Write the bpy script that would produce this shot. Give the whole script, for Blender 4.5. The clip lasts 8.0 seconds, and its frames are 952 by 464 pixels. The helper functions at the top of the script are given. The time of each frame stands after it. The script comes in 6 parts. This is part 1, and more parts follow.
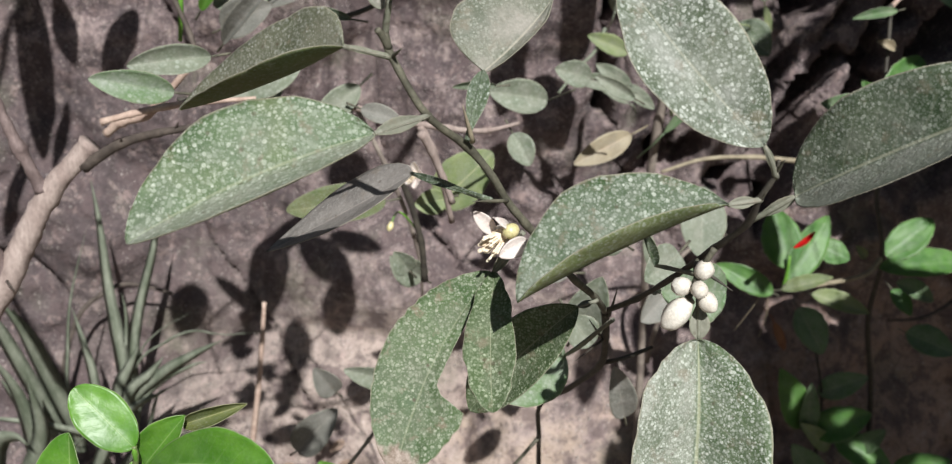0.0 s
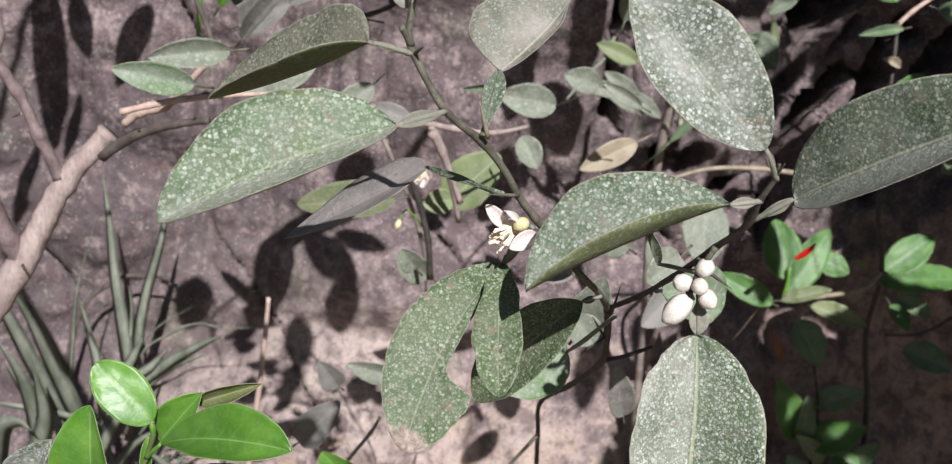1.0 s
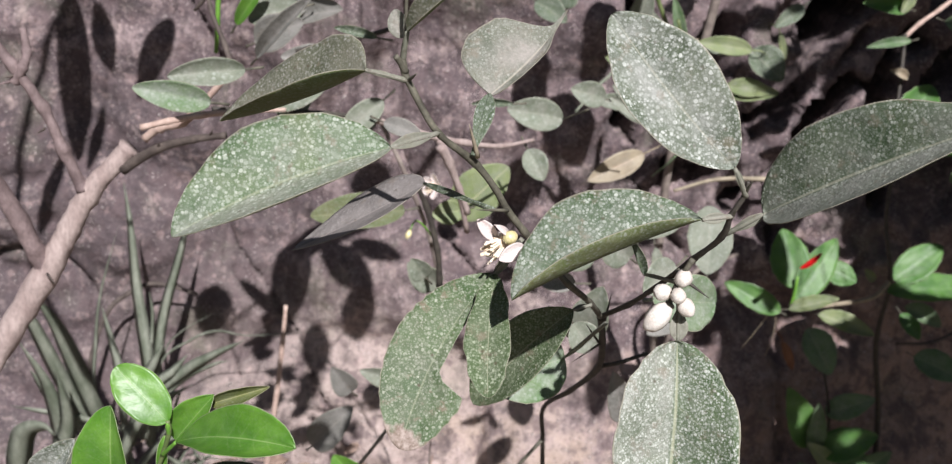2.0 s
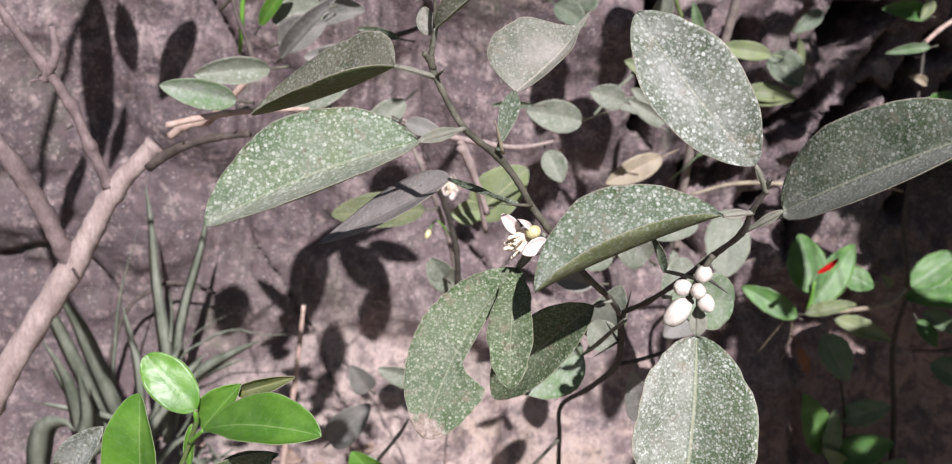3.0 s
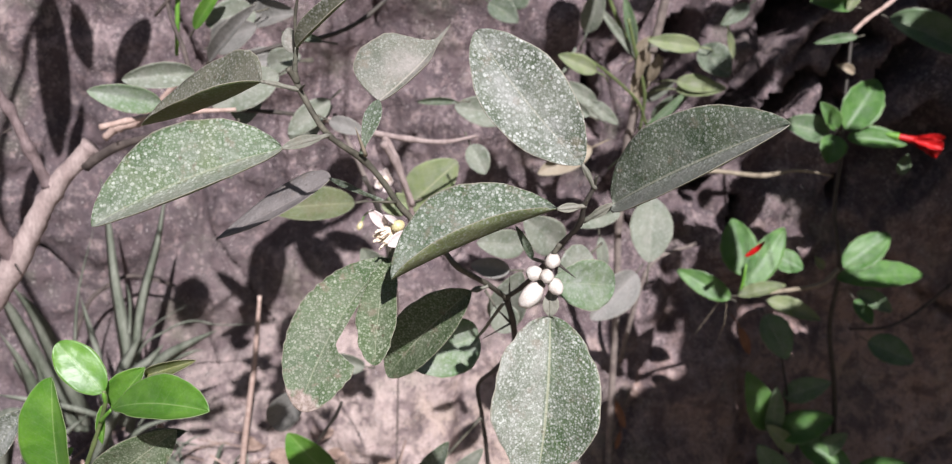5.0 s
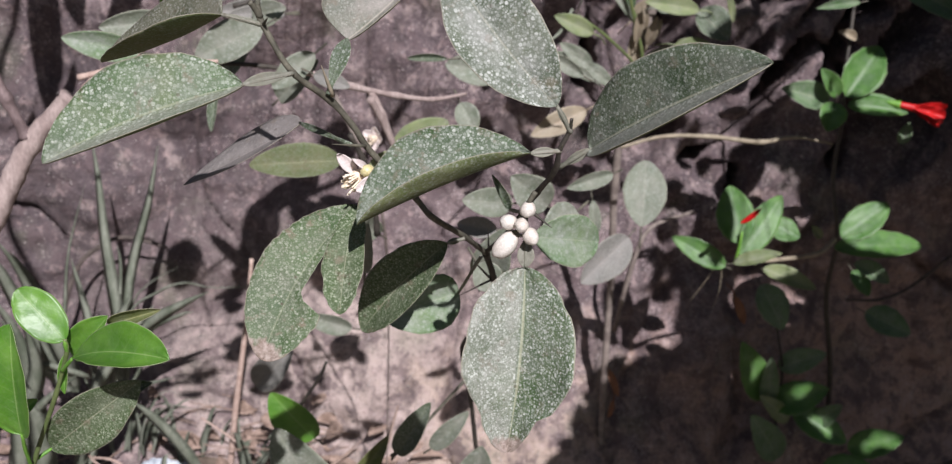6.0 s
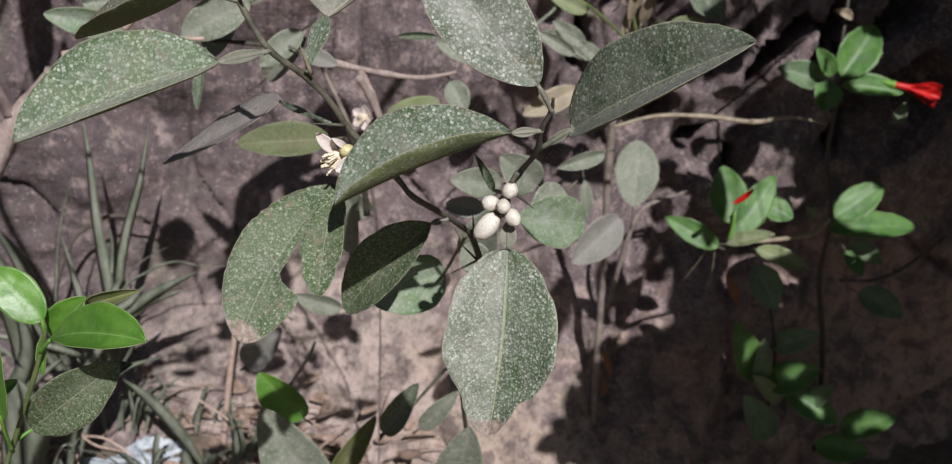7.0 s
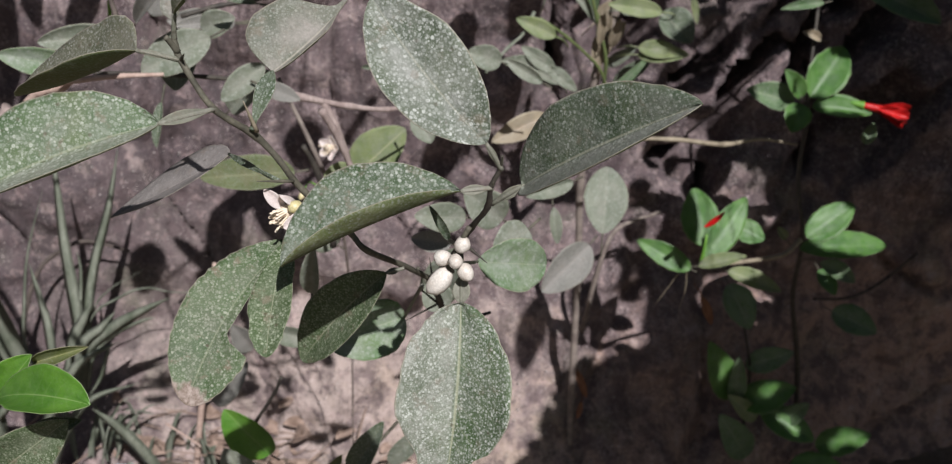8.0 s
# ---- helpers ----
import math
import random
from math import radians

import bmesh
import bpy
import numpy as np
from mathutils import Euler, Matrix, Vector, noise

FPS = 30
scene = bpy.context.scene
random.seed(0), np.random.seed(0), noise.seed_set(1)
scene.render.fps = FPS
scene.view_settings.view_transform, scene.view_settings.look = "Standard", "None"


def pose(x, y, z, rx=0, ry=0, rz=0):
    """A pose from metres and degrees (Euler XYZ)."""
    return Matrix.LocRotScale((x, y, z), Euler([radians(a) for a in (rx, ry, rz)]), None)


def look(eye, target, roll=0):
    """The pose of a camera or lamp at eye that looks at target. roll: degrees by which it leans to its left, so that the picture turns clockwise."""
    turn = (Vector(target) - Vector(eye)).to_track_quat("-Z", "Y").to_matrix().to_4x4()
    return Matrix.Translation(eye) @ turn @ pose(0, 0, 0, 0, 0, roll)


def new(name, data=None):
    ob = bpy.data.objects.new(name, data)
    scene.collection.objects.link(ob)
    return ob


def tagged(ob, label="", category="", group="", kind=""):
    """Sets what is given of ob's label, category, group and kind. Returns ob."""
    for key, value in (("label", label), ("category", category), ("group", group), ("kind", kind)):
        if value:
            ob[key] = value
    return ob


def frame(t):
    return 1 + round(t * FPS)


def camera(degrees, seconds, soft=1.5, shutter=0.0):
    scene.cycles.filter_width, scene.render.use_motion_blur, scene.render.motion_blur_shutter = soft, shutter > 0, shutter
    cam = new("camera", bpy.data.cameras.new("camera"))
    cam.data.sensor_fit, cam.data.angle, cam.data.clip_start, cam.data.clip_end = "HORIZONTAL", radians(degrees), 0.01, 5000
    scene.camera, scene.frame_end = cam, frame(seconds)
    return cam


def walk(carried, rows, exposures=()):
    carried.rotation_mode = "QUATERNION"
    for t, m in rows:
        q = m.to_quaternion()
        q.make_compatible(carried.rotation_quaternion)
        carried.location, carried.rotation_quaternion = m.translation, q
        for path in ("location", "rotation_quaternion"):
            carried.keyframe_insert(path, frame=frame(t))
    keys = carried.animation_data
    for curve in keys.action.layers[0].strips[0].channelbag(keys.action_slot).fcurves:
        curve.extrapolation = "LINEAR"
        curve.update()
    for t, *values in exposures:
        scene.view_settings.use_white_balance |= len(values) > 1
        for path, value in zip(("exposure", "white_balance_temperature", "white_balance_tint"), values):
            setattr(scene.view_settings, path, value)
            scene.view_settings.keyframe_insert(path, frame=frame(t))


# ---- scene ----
cam = camera(50.0, 8.0, soft=1.2)
PATH = [
    (0, (-0.0411, 0.0540, 1.0370), (-0.0154, 1.9368, 0.3629), -1.45),
    (0.5, (-0.0342, 0.0489, 1.0403), (-0.0311, 1.9308, 0.3632), -1.50),
    (1, (-0.0448, 0.0376, 1.0377), (-0.0230, 1.9243, 0.3744), 0.31),
    (1.2, (-0.0387, 0.0325, 1.0446), (-0.0350, 1.9220, 0.3890), -0.57),
    (2.5, (-0.0340, 0.0064, 1.0483), (-0.0693, 1.8991, 0.4030), 0.30),
    (3, (-0.0377, 0.0045, 1.0466), (-0.0846, 1.8990, 0.4076), 0.21),
    (3.5, (0.0161, -0.0008, 1.0577), (0.0304, 1.8924, 0.4129), -0.81),
    (4, (0.0238, -0.0118, 1.0645), (0.0321, 1.8748, 0.4009), -1.05),
    (5.3, (0.0094, -0.0413, 1.0637), (-0.0092, 1.8459, 0.4018), 0.14),
    (5.5, (0.0148, -0.0374, 1.0474), (0.0173, 1.8418, 0.3627), 1.19),
    (6, (0.0243, -0.0266, 1.0485), (0.0106, 1.8416, 0.3347), 0.32),
    (6.5, (0.0263, -0.0282, 1.0375), (0.0070, 1.8283, 0.2939), 1.53),
    (7, (0.0310, -0.0211, 1.0474), (0.0229, 1.8320, 0.2951), 0.55),
    (7.5, (0.0421, -0.0085, 1.0666), (0.0767, 1.8617, 0.3586), 0.46),
    (8, (0.0428, -0.0082, 1.0622), (0.0727, 1.8527, 0.3300), 0.41),
]
walk(cam, [(t, look(eye, target, roll)) for t, eye, target, roll in PATH],
     exposures=[(0.0, 0.43, 6500, 3), (0.6, 0.54, 6430, 6), (1.2, 0.58, 6340, 11), (2.5, 0.62, 6350, 12), (3.4, 0.71, 6280, 17), (4.1, 0.49, 6380, 15), (5.3, 0.67, 6270, 15), (5.7, 0.52, 6280, 15), (6.4, 0.18, 6340, 12), (7.0, 0.1, 6450, 9), (8.0, 0.14, 6380, 10)])
cam.data.dof.use_dof, cam.data.dof.focus_distance, cam.data.dof.aperture_fstop = True, 0.40, 23.0

# ---- daylight: a high sun from behind the camera's right shoulder, open sky ----
SUN_WAY = Vector((-0.23, 0.807, -0.709)).normalized()
sun_data = bpy.data.lights.new("sun", "SUN")
sun_data.energy, sun_data.angle, sun_data.color = 5.0, radians(0.55), (1.0, 0.964, 0.965)
sun = new("sun", sun_data)
sun.matrix_world = Matrix.Translation((1.0, -3.0, 4.0)) @ SUN_WAY.to_track_quat("-Z", "Y").to_matrix().to_4x4()
world = bpy.data.worlds.new("sky")
scene.world = world
world.use_nodes = True
sky = world.node_tree.nodes.new("ShaderNodeTexSky")
sky.sky_type, sky.sun_disc = "NISHITA", False
sky.sun_elevation = math.asin(-SUN_WAY.z)
sky.sun_rotation = math.atan2(-SUN_WAY.x, -SUN_WAY.y)
world.node_tree.links.new(sky.outputs[0], world.node_tree.nodes["Background"].inputs[0])
world.node_tree.nodes["Background"].inputs[1].default_value = 0.024

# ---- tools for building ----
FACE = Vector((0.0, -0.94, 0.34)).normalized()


def thing(name, at, label, category, group=""):
    ob = new(name)
    ob.empty_display_size = 0.02
    ob.location = at
    return tagged(ob, label, category, group)


def origin_of(ob):
    while ob is not None and ob.parent is not None:
        ob = ob.parent
    return Vector((0, 0, 0)) if ob is None else Vector(ob.location)


def part(name, made, material, parent, label="", smooth=True, under=None):
    """made: verts, faces and, if there are any, uv pairs per vertex, in world metres."""
    verts, faces = made[0], made[1]
    o = origin_of(parent)
    me = bpy.data.meshes.new(name)
    me.from_pydata([tuple(Vector(v) - o) for v in verts], [], faces)
    if len(made) > 2:
        layer = me.uv_layers.new(name="UVMap")
        flat = np.empty(2 * len(me.loops), np.float32)
        ids = np.empty(len(me.loops), np.int32)
        me.loops.foreach_get("vertex_index", ids)
        flat[:] = np.asarray(made[2], np.float32)[ids].ravel()
        layer.data.foreach_set("uv", flat)
    me.polygons.foreach_set("use_smooth", [smooth] * len(me.polygons))
    me.materials.append(material)
    if under is not None and len(made) > 3:
        me.materials.append(under)
        me.polygons.foreach_set("material_index", made[3])
    me.update()
    ob = new(name, me)
    ob.parent = parent
    if label:
        ob["label"] = label
    return ob


def join(*many):
    verts, faces, uvs = [], [], []
    for made in many:
        k = len(verts)
        verts += list(made[0])
        faces += [tuple(i + k for i in f) for f in made[1]]
        uvs += list(made[2]) if len(made) > 2 else [(0.5, 0.5)] * len(made[0])
    return verts, faces, uvs


def smooth_line(points, steps):
    """A Catmull-Rom line through the points."""
    p = [Vector(q) for q in points]
    p = [2 * p[0] - p[1]] + p + [2 * p[-1] - p[-2]]
    out = []
    for i in range(1, len(p) - 2):
        for k in range(steps):
            u = k / steps
            a, b, c, d = p[i - 1], p[i], p[i + 1], p[i + 2]
            out.append(0.5 * (2 * b + (c - a) * u + (2 * a - 5 * b + 4 * c - d) * u * u + (3 * b - a - 3 * c + d) * u ** 3))
    out.append(p[-2])
    return out


def tube(points, radii, sides=9, steps=6, rough=0.0, knots=0.0, flat=1.0):
    """A tapered stem through the points; rough: uneven bark, knots: swollen nodes at the given points."""
    line = smooth_line(points, steps)
    n = len(line)
    rr = [radii[min(int(i / steps), len(radii) - 1)] * (1 - (i % steps) / steps) + radii[min(int(i / steps) + 1, len(radii) - 1)] * (i % steps) / steps for i in range(n)]
    verts, faces, uvs = [], [], []
    up = Vector((0.31, 0.2, 0.93))
    for i, c in enumerate(line):
        way = (line[min(i + 1, n - 1)] - line[max(i - 1, 0)]).normalized()
        side = way.cross(up).normalized()
        up = side.cross(way).normalized()
        swell = 1 + knots * max(0.0, 1 - abs(((i / steps + 0.5) % 1) - 0.5) * 5)
        for k in range(sides):
            a = 2 * math.pi * k / sides
            q = side * math.cos(a) + up * math.sin(a) * flat
            r = rr[i] * swell
            if rough:
                r *= 1 + rough * noise.noise((c + q * r) * 160) + 0.6 * rough * noise.noise((c + q * r) * 55)
            verts.append(c + q * r)
            uvs.append((i / max(1, n - 1), k / sides))
    for i in range(n - 1):
        for k in range(sides):
            a, b = i * sides + k, i * sides + (k + 1) % sides
            faces.append((a, b, b + sides, a + sides))
    faces.append(tuple(range(sides))[::-1])
    faces.append(tuple(range((n - 1) * sides, n * sides)))
    return verts, faces, uvs


def blade(base, tip, w, left=20, right=20, bend=0.04, sway=0.0, peak=0.45, blunt=0.64, face=None, thick=0.00035,
          wave=0.02, nick=0.012, cut_left=None, cut_right=None, nu=26, nv=7, seed=0, cup=0.35, tail=0.0):
    """A leaf from base to tip. w: half width; left, right: degrees by which each half is raised from the plane that faces `face`;
    bend and sway: the midrib's arc out of and within that plane, as parts of its length; cut: (from, to, rest) of a half that is torn;
    tail: how far the last third is drawn out into a narrow tip."""
    base, tip = Vector(base), Vector(tip)
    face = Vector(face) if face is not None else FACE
    axis = tip - base
    length = axis.length
    axis.normalize()
    lefty = face.cross(axis).normalized()
    out = axis.cross(lefty).normalized()
    p = math.log(0.5) / math.log(peak)
    top, low, uvs = [], [], []
    for i in range(nu + 1):
        s = i / nu
        s = 0.5 - 0.5 * math.cos(math.pi * s) if nu < 200 else s
        mid = base + axis * (length * s) + out * (bend * length * 4 * s * (1 - s)) + lefty * (sway * length * 4 * s * (1 - s))
        prof = max(0.0, math.sin(math.pi * min(1.0, max(0.0, s ** p)))) ** blunt
        drawn = max(0.0, min(1.0, (s - 0.5) / 0.3))
        prof *= 1 - tail * drawn * drawn * (3 - 2 * drawn)
        for j in range(-nv, nv + 1):
            v = j / nv
            ang = radians(left if v > 0 else right)
            cut = cut_left if v > 0 else cut_right
            ww = w * prof
            if cut and cut[0] < s < cut[1]:
                ease = min(1.0, (s - cut[0]) / 0.05, (cut[1] - s) / 0.05)
                ww *= 1 - ease * (1 - cut[2])
            edge = 1 + (nick * math.sin(s * 95 + j) + 1.6 * nick * noise.noise((s * 14, j * 0.0 + (3 if v > 0 else 8), seed * 1.7))) * abs(v) ** 3
            d = abs(v) * ww * edge
            a2 = ang * (1 - cup * (1 - abs(v)))
            ripple = wave * w * noise.noise((s * 5.0 + seed, v * 2.2, seed * 3.1)) * (0.3 + abs(v)) + 0.012 * w * math.sin(s * 60 - abs(v) * 9) * abs(v) * (1 - abs(v)) * 3
            q = mid + lefty * (math.copysign(1, v) * d * math.cos(a2)) + out * (d * math.sin(a2) + ripple - (0.035 * w * (1 - min(1, abs(v) * 5))))
            t = thick * (0.35 + 1.2 * max(0.0, 1 - abs(v) * 5) * (1 - 0.6 * s))
            skin = out * math.cos(a2) - lefty * (math.copysign(1, v) * math.sin(a2) * min(1.0, abs(v) * 4))
            top.append(q + skin * t)
            low.append(q - skin * t)
            uvs.append((s, 0.5 + 0.5 * v))
    c = 2 * nv + 1
    faces, slots = [], []
    m = len(top)
    for i in range(nu):
        slots += [0, 1] * (c - 1) + [0, 0]
        for j in range(c - 1):
            a = i * c + j
            faces.append((a, a + c, a + c + 1, a + 1))
            faces.append((m + a, m + a + 1, m + a + c + 1, m + a + c))
        a, b = i * c, i * c + c - 1
        faces.append((a, m + a, m + a + c, a + c))
        faces.append((b, b + c, m + b + c, m + b))
    return top + low, faces, uvs + uvs, slots


def ball(at, r, axis=(0, 0, 1), long=1.0, rings=10, sides=14, uneven=0.0, seed=0):
    axis = Vector(axis).normalized()
    q = axis.to_track_quat("Z", "Y")
    at = Vector(at)
    verts, faces, uvs = [], [], []
    for i in range(rings + 1):
        th = math.pi * i / rings
        for k in range(sides):
            ph = 2 * math.pi * k / sides
            v = Vector((math.sin(th) * math.cos(ph), math.sin(th) * math.sin(ph), math.cos(th)))
            rr = r * (1 + uneven * noise.noise(v * 2 + Vector((seed, 0, 0))))
            ridge = 1 + 0.05 * math.cos(5 * ph) * math.sin(th)
            verts.append(at + q @ Vector((v.x * rr * ridge, v.y * rr * ridge, v.z * rr * long)))
            uvs.append((i / rings, k / sides))
    for i in range(rings):
        for k in range(sides):
            a, b = i * sides + k, i * sides + (k + 1) % sides
            faces.append((a, a + sides, b + sides, b))
    return verts, faces, uvs


# ---- materials ----
def material(name):
    m = bpy.data.materials.new(name)
    m.use_nodes = True
    t = m.node_tree
    return m, t, t.nodes["Principled BSDF"], t.nodes["Material Output"]


def node(t, kind, **set_in):
    n = t.nodes.new(kind)
    for k, v in set_in.items():
        if k in n.inputs:
            n.inputs[k].default_value = v
    return n


def coords(t, which="Object"):
    return t.nodes.new("ShaderNodeTexCoord").outputs[which]


def noisy(t, vec, scale, detail=4.0, rough=0.55):
    n = node(t, "ShaderNodeTexNoise", Scale=scale, Detail=detail, Roughness=rough)
    t.links.new(vec, n.inputs["Vector"])
    return n.outputs["Fac"]


def span(t, value, a, b, lo=0.0, hi=1.0):
    n = t.nodes.new("ShaderNodeMapRange")
    n.inputs[1].default_value, n.inputs[2].default_value, n.inputs[3].default_value, n.inputs[4].default_value = a, b, lo, hi
    t.links.new(value, n.inputs[0])
    return n.outputs[0]


def blend(t, fac, a, b, how="MIX"):
    n = t.nodes.new("ShaderNodeMix")
    n.data_type, n.blend_type = "RGBA", how
    for sock, v in ((n.inputs[0], fac), (n.inputs[6], a), (n.inputs[7], b)):
        if isinstance(v, bpy.types.NodeSocket):
            t.links.new(v, sock)
        else:
            sock.default_value = v if isinstance(v, float) else (*v, 1)
    return n.outputs[2]


def calc(t, how, a, b=0.0, c=0.0):
    n = t.nodes.new("ShaderNodeMath")
    n.operation = how
    for sock, v in zip(n.inputs, (a, b, c)):
        if isinstance(v, bpy.types.NodeSocket):
            t.links.new(v, sock)
        else:
            sock.default_value = v
    return n.outputs[0]


def relief(t, bsdf, height, strength, distance):
    n = node(t, "ShaderNodeBump", Strength=strength, Distance=distance)
    t.links.new(height, n.inputs["Height"])
    t.links.new(n.outputs[0], bsdf.inputs["Normal"])


def leaf_material(name, deep, pale, under, spot=(0.55, 0.59, 0.53), spots=0.8, dust=0.5, dust_colour=(0.33, 0.33, 0.3),
                  gloss=0.5, glow=0.2, veins=0.5, scale=860.0, yellow=0.0, scorch=0.0, shine=0.3, wear=0.0, bump=0.55, side=0.0, side_colour=(0.4, 0.375, 0.33)):
    """A leaf: deep and pale green in patches, lighter veins, pale ring-shaped specks (scale: specks to the metre), and dust; side: a half (1 or -1) that is dustier."""
    m, t, b, out = material(name)
    vec = coords(t)
    uv = t.nodes.new("ShaderNodeSeparateXYZ")
    t.links.new(coords(t, "UV"), uv.inputs[0])
    s, v = uv.outputs[0], uv.outputs[1]
    off = calc(t, "ABSOLUTE", calc(t, "SUBTRACT", v, 0.5))
    big = noisy(t, vec, 55.0, 3.0)
    base = blend(t, span(t, big, 0.38, 0.62), deep, pale)
    rib = span(t, off, 0.005, 0.017, 0.9, 0.0)
    comb = calc(t, "SINE", calc(t, "MULTIPLY", calc(t, "ADD", calc(t, "SUBTRACT", s, calc(t, "MULTIPLY", off, 0.42)), calc(t, "MULTIPLY", big, 0.05)), 62.0))
    side_vein = calc(t, "MULTIPLY", span(t, comb, 0.9, 1.0), span(t, off, 0.02, 0.44, 1.0, 0.1))
    vein = calc(t, "MULTIPLY", calc(t, "MAXIMUM", rib, calc(t, "MULTIPLY", side_vein, 0.5)), veins)
    rib_colour = (pale[0] * 1.1 + 0.25, pale[1] * 0.9 + 0.24, pale[2] * 1.1 + 0.18)
    base = blend(t, vein, base, rib_colour)
    warp = node(t, "ShaderNodeTexNoise", Scale=520.0, Detail=3.0)
    t.links.new(vec, warp.inputs["Vector"])
    mixv = t.nodes.new("ShaderNodeMix")
    mixv.data_type = "VECTOR"
    mixv.inputs[0].default_value = 0.0012
    t.links.new(vec, mixv.inputs[4])
    t.links.new(warp.outputs["Color"], mixv.inputs[5])

    def dotted(size, least, most, strength):
        cell = node(t, "ShaderNodeTexVoronoi", Scale=size, Randomness=1.0)
        t.links.new(mixv.outputs[1], cell.inputs["Vector"])
        lot = t.nodes.new("ShaderNodeSeparateColor")
        t.links.new(cell.outputs["Color"], lot.inputs[0])
        reach = span(t, lot.outputs[0], 0.15, 1.0, least, most)
        depth = calc(t, "SUBTRACT", reach, cell.outputs["Distance"])
        dot = calc(t, "SUBTRACT", span(t, depth, -0.1, 0.24), span(t, depth, 0.24, 0.4, 0.0, 0.2))
        return calc(t, "MULTIPLY", dot, span(t, calc(t, "POWER", lot.outputs[1], 1.7), 0.0, 1.0, 0.38 * strength, 1.25 * strength))

    grains = calc(t, "MAXIMUM", dotted(scale, 0.3, 0.66, 1.15), calc(t, "MAXIMUM", dotted(scale * 1.5, 0.2, 0.55, 0.8), span(t, noisy(t, vec, scale * 3.4, 2.0, 0.6), 0.56, 0.72, 0.0, 0.35)))
    patch = span(t, noisy(t, vec, 75.0, 4.0, 0.6), 0.34, 0.58, 0.75, 1.05)
    if side:
        half = span(t, v, 0.5 - 0.02 * side, 0.5 + 0.06 * side)
        cover = calc(t, "MULTIPLY", span(t, noisy(t, vec, 95.0, 5.0, 0.7), 0.3, 0.66, 0.25, 0.95), calc(t, "MULTIPLY", half, abs(side)))
        base = blend(t, calc(t, "MULTIPLY", cover, span(t, noisy(t, vec, scale * 1.4, 3.0, 0.6), 0.35, 0.6, 0.5, 1.0)), base, side_colour)
    speck = calc(t, "MULTIPLY", calc(t, "MULTIPLY", grains, patch), spots)
    base = blend(t, speck, base, spot)
    film = calc(t, "MULTIPLY", span(t, noisy(t, vec, 70.0, 5.0, 0.65), 0.35, 0.72), calc(t, "MULTIPLY", span(t, off, 0.1, 0.47, 1.25, 0.45), dust))
    base = blend(t, film, base, dust_colour)
    fine = noisy(t, vec, 900.0, 2.0)
    base = blend(t, span(t, fine, 0.3, 0.7, 0.0, 0.25), base, (deep[0] * 0.6, deep[1] * 0.6, deep[2] * 0.6))
    flank = calc(t, "MULTIPLY", span(t, off, 0.01, 0.018), span(t, off, 0.022, 0.034, 1.0, 0.0))
    base = blend(t, calc(t, "MULTIPLY", flank, 0.4 * veins), base, deep)
    base = blend(t, calc(t, "MULTIPLY", rib, veins), base, rib_colour)
    base = blend(t, span(t, off, 0.484, 0.494, 0.0, 0.55), base, (0.4, 0.36, 0.28))
    if wear:
        worn = calc(t, "MULTIPLY", span(t, noisy(t, vec, 130.0, 5.0, 0.7), 0.57, 0.68), wear)
        base = blend(t, worn, base, (0.21, 0.165, 0.12))
        pits = node(t, "ShaderNodeTexVoronoi", Scale=150.0, Randomness=1.0)
        t.links.new(vec, pits.inputs["Vector"])
        base = blend(t, calc(t, "MULTIPLY", span(t, pits.outputs["Distance"], 0.07, 0.14, 1.0, 0.0), wear), base, (0.07, 0.045, 0.03))
    if scorch:
        burnt = calc(t, "MULTIPLY", span(t, calc(t, "ADD", s, calc(t, "MULTIPLY", noisy(t, vec, 160.0, 3.0), 0.2)), 1.0, 1.04), scorch)
        base = blend(t, burnt, base, blend(t, span(t, noisy(t, vec, 420.0, 4.0, 0.7), 0.4, 0.6), (0.24, 0.17, 0.14), (0.45, 0.36, 0.32)))
    if yellow:
        base = blend(t, calc(t, "MULTIPLY", span(t, noisy(t, vec, 38.0, 2.0), 0.52, 0.66), yellow), base, (0.30, 0.30, 0.05))
    t.links.new(base, b.inputs["Base Color"])
    rough = calc(t, "ADD", calc(t, "MULTIPLY", calc(t, "MAXIMUM", speck, film), 0.35), gloss)
    t.links.new(rough, b.inputs["Roughness"])
    b.inputs["Specular IOR Level"].default_value = shine
    high = calc(t, "ADD", calc(t, "MULTIPLY", vein, -0.6), calc(t, "ADD", calc(t, "MULTIPLY", speck, 0.35), calc(t, "ADD", calc(t, "MULTIPLY", fine, 0.25), calc(t, "MULTIPLY", noisy(t, vec, 140.0, 2.0), 1.6))))
    relief(t, b, high, bump, 0.0007)
    tr = node(t, "ShaderNodeBsdfTranslucent", Color=(*under, 1))
    mix = t.nodes.new("ShaderNodeMixShader")
    mix.inputs[0].default_value = glow
    t.links.new(b.outputs[0], mix.inputs[1])
    t.links.new(tr.outputs[0], mix.inputs[2])
    t.links.new(mix.outputs[0], out.inputs[0])
    return m


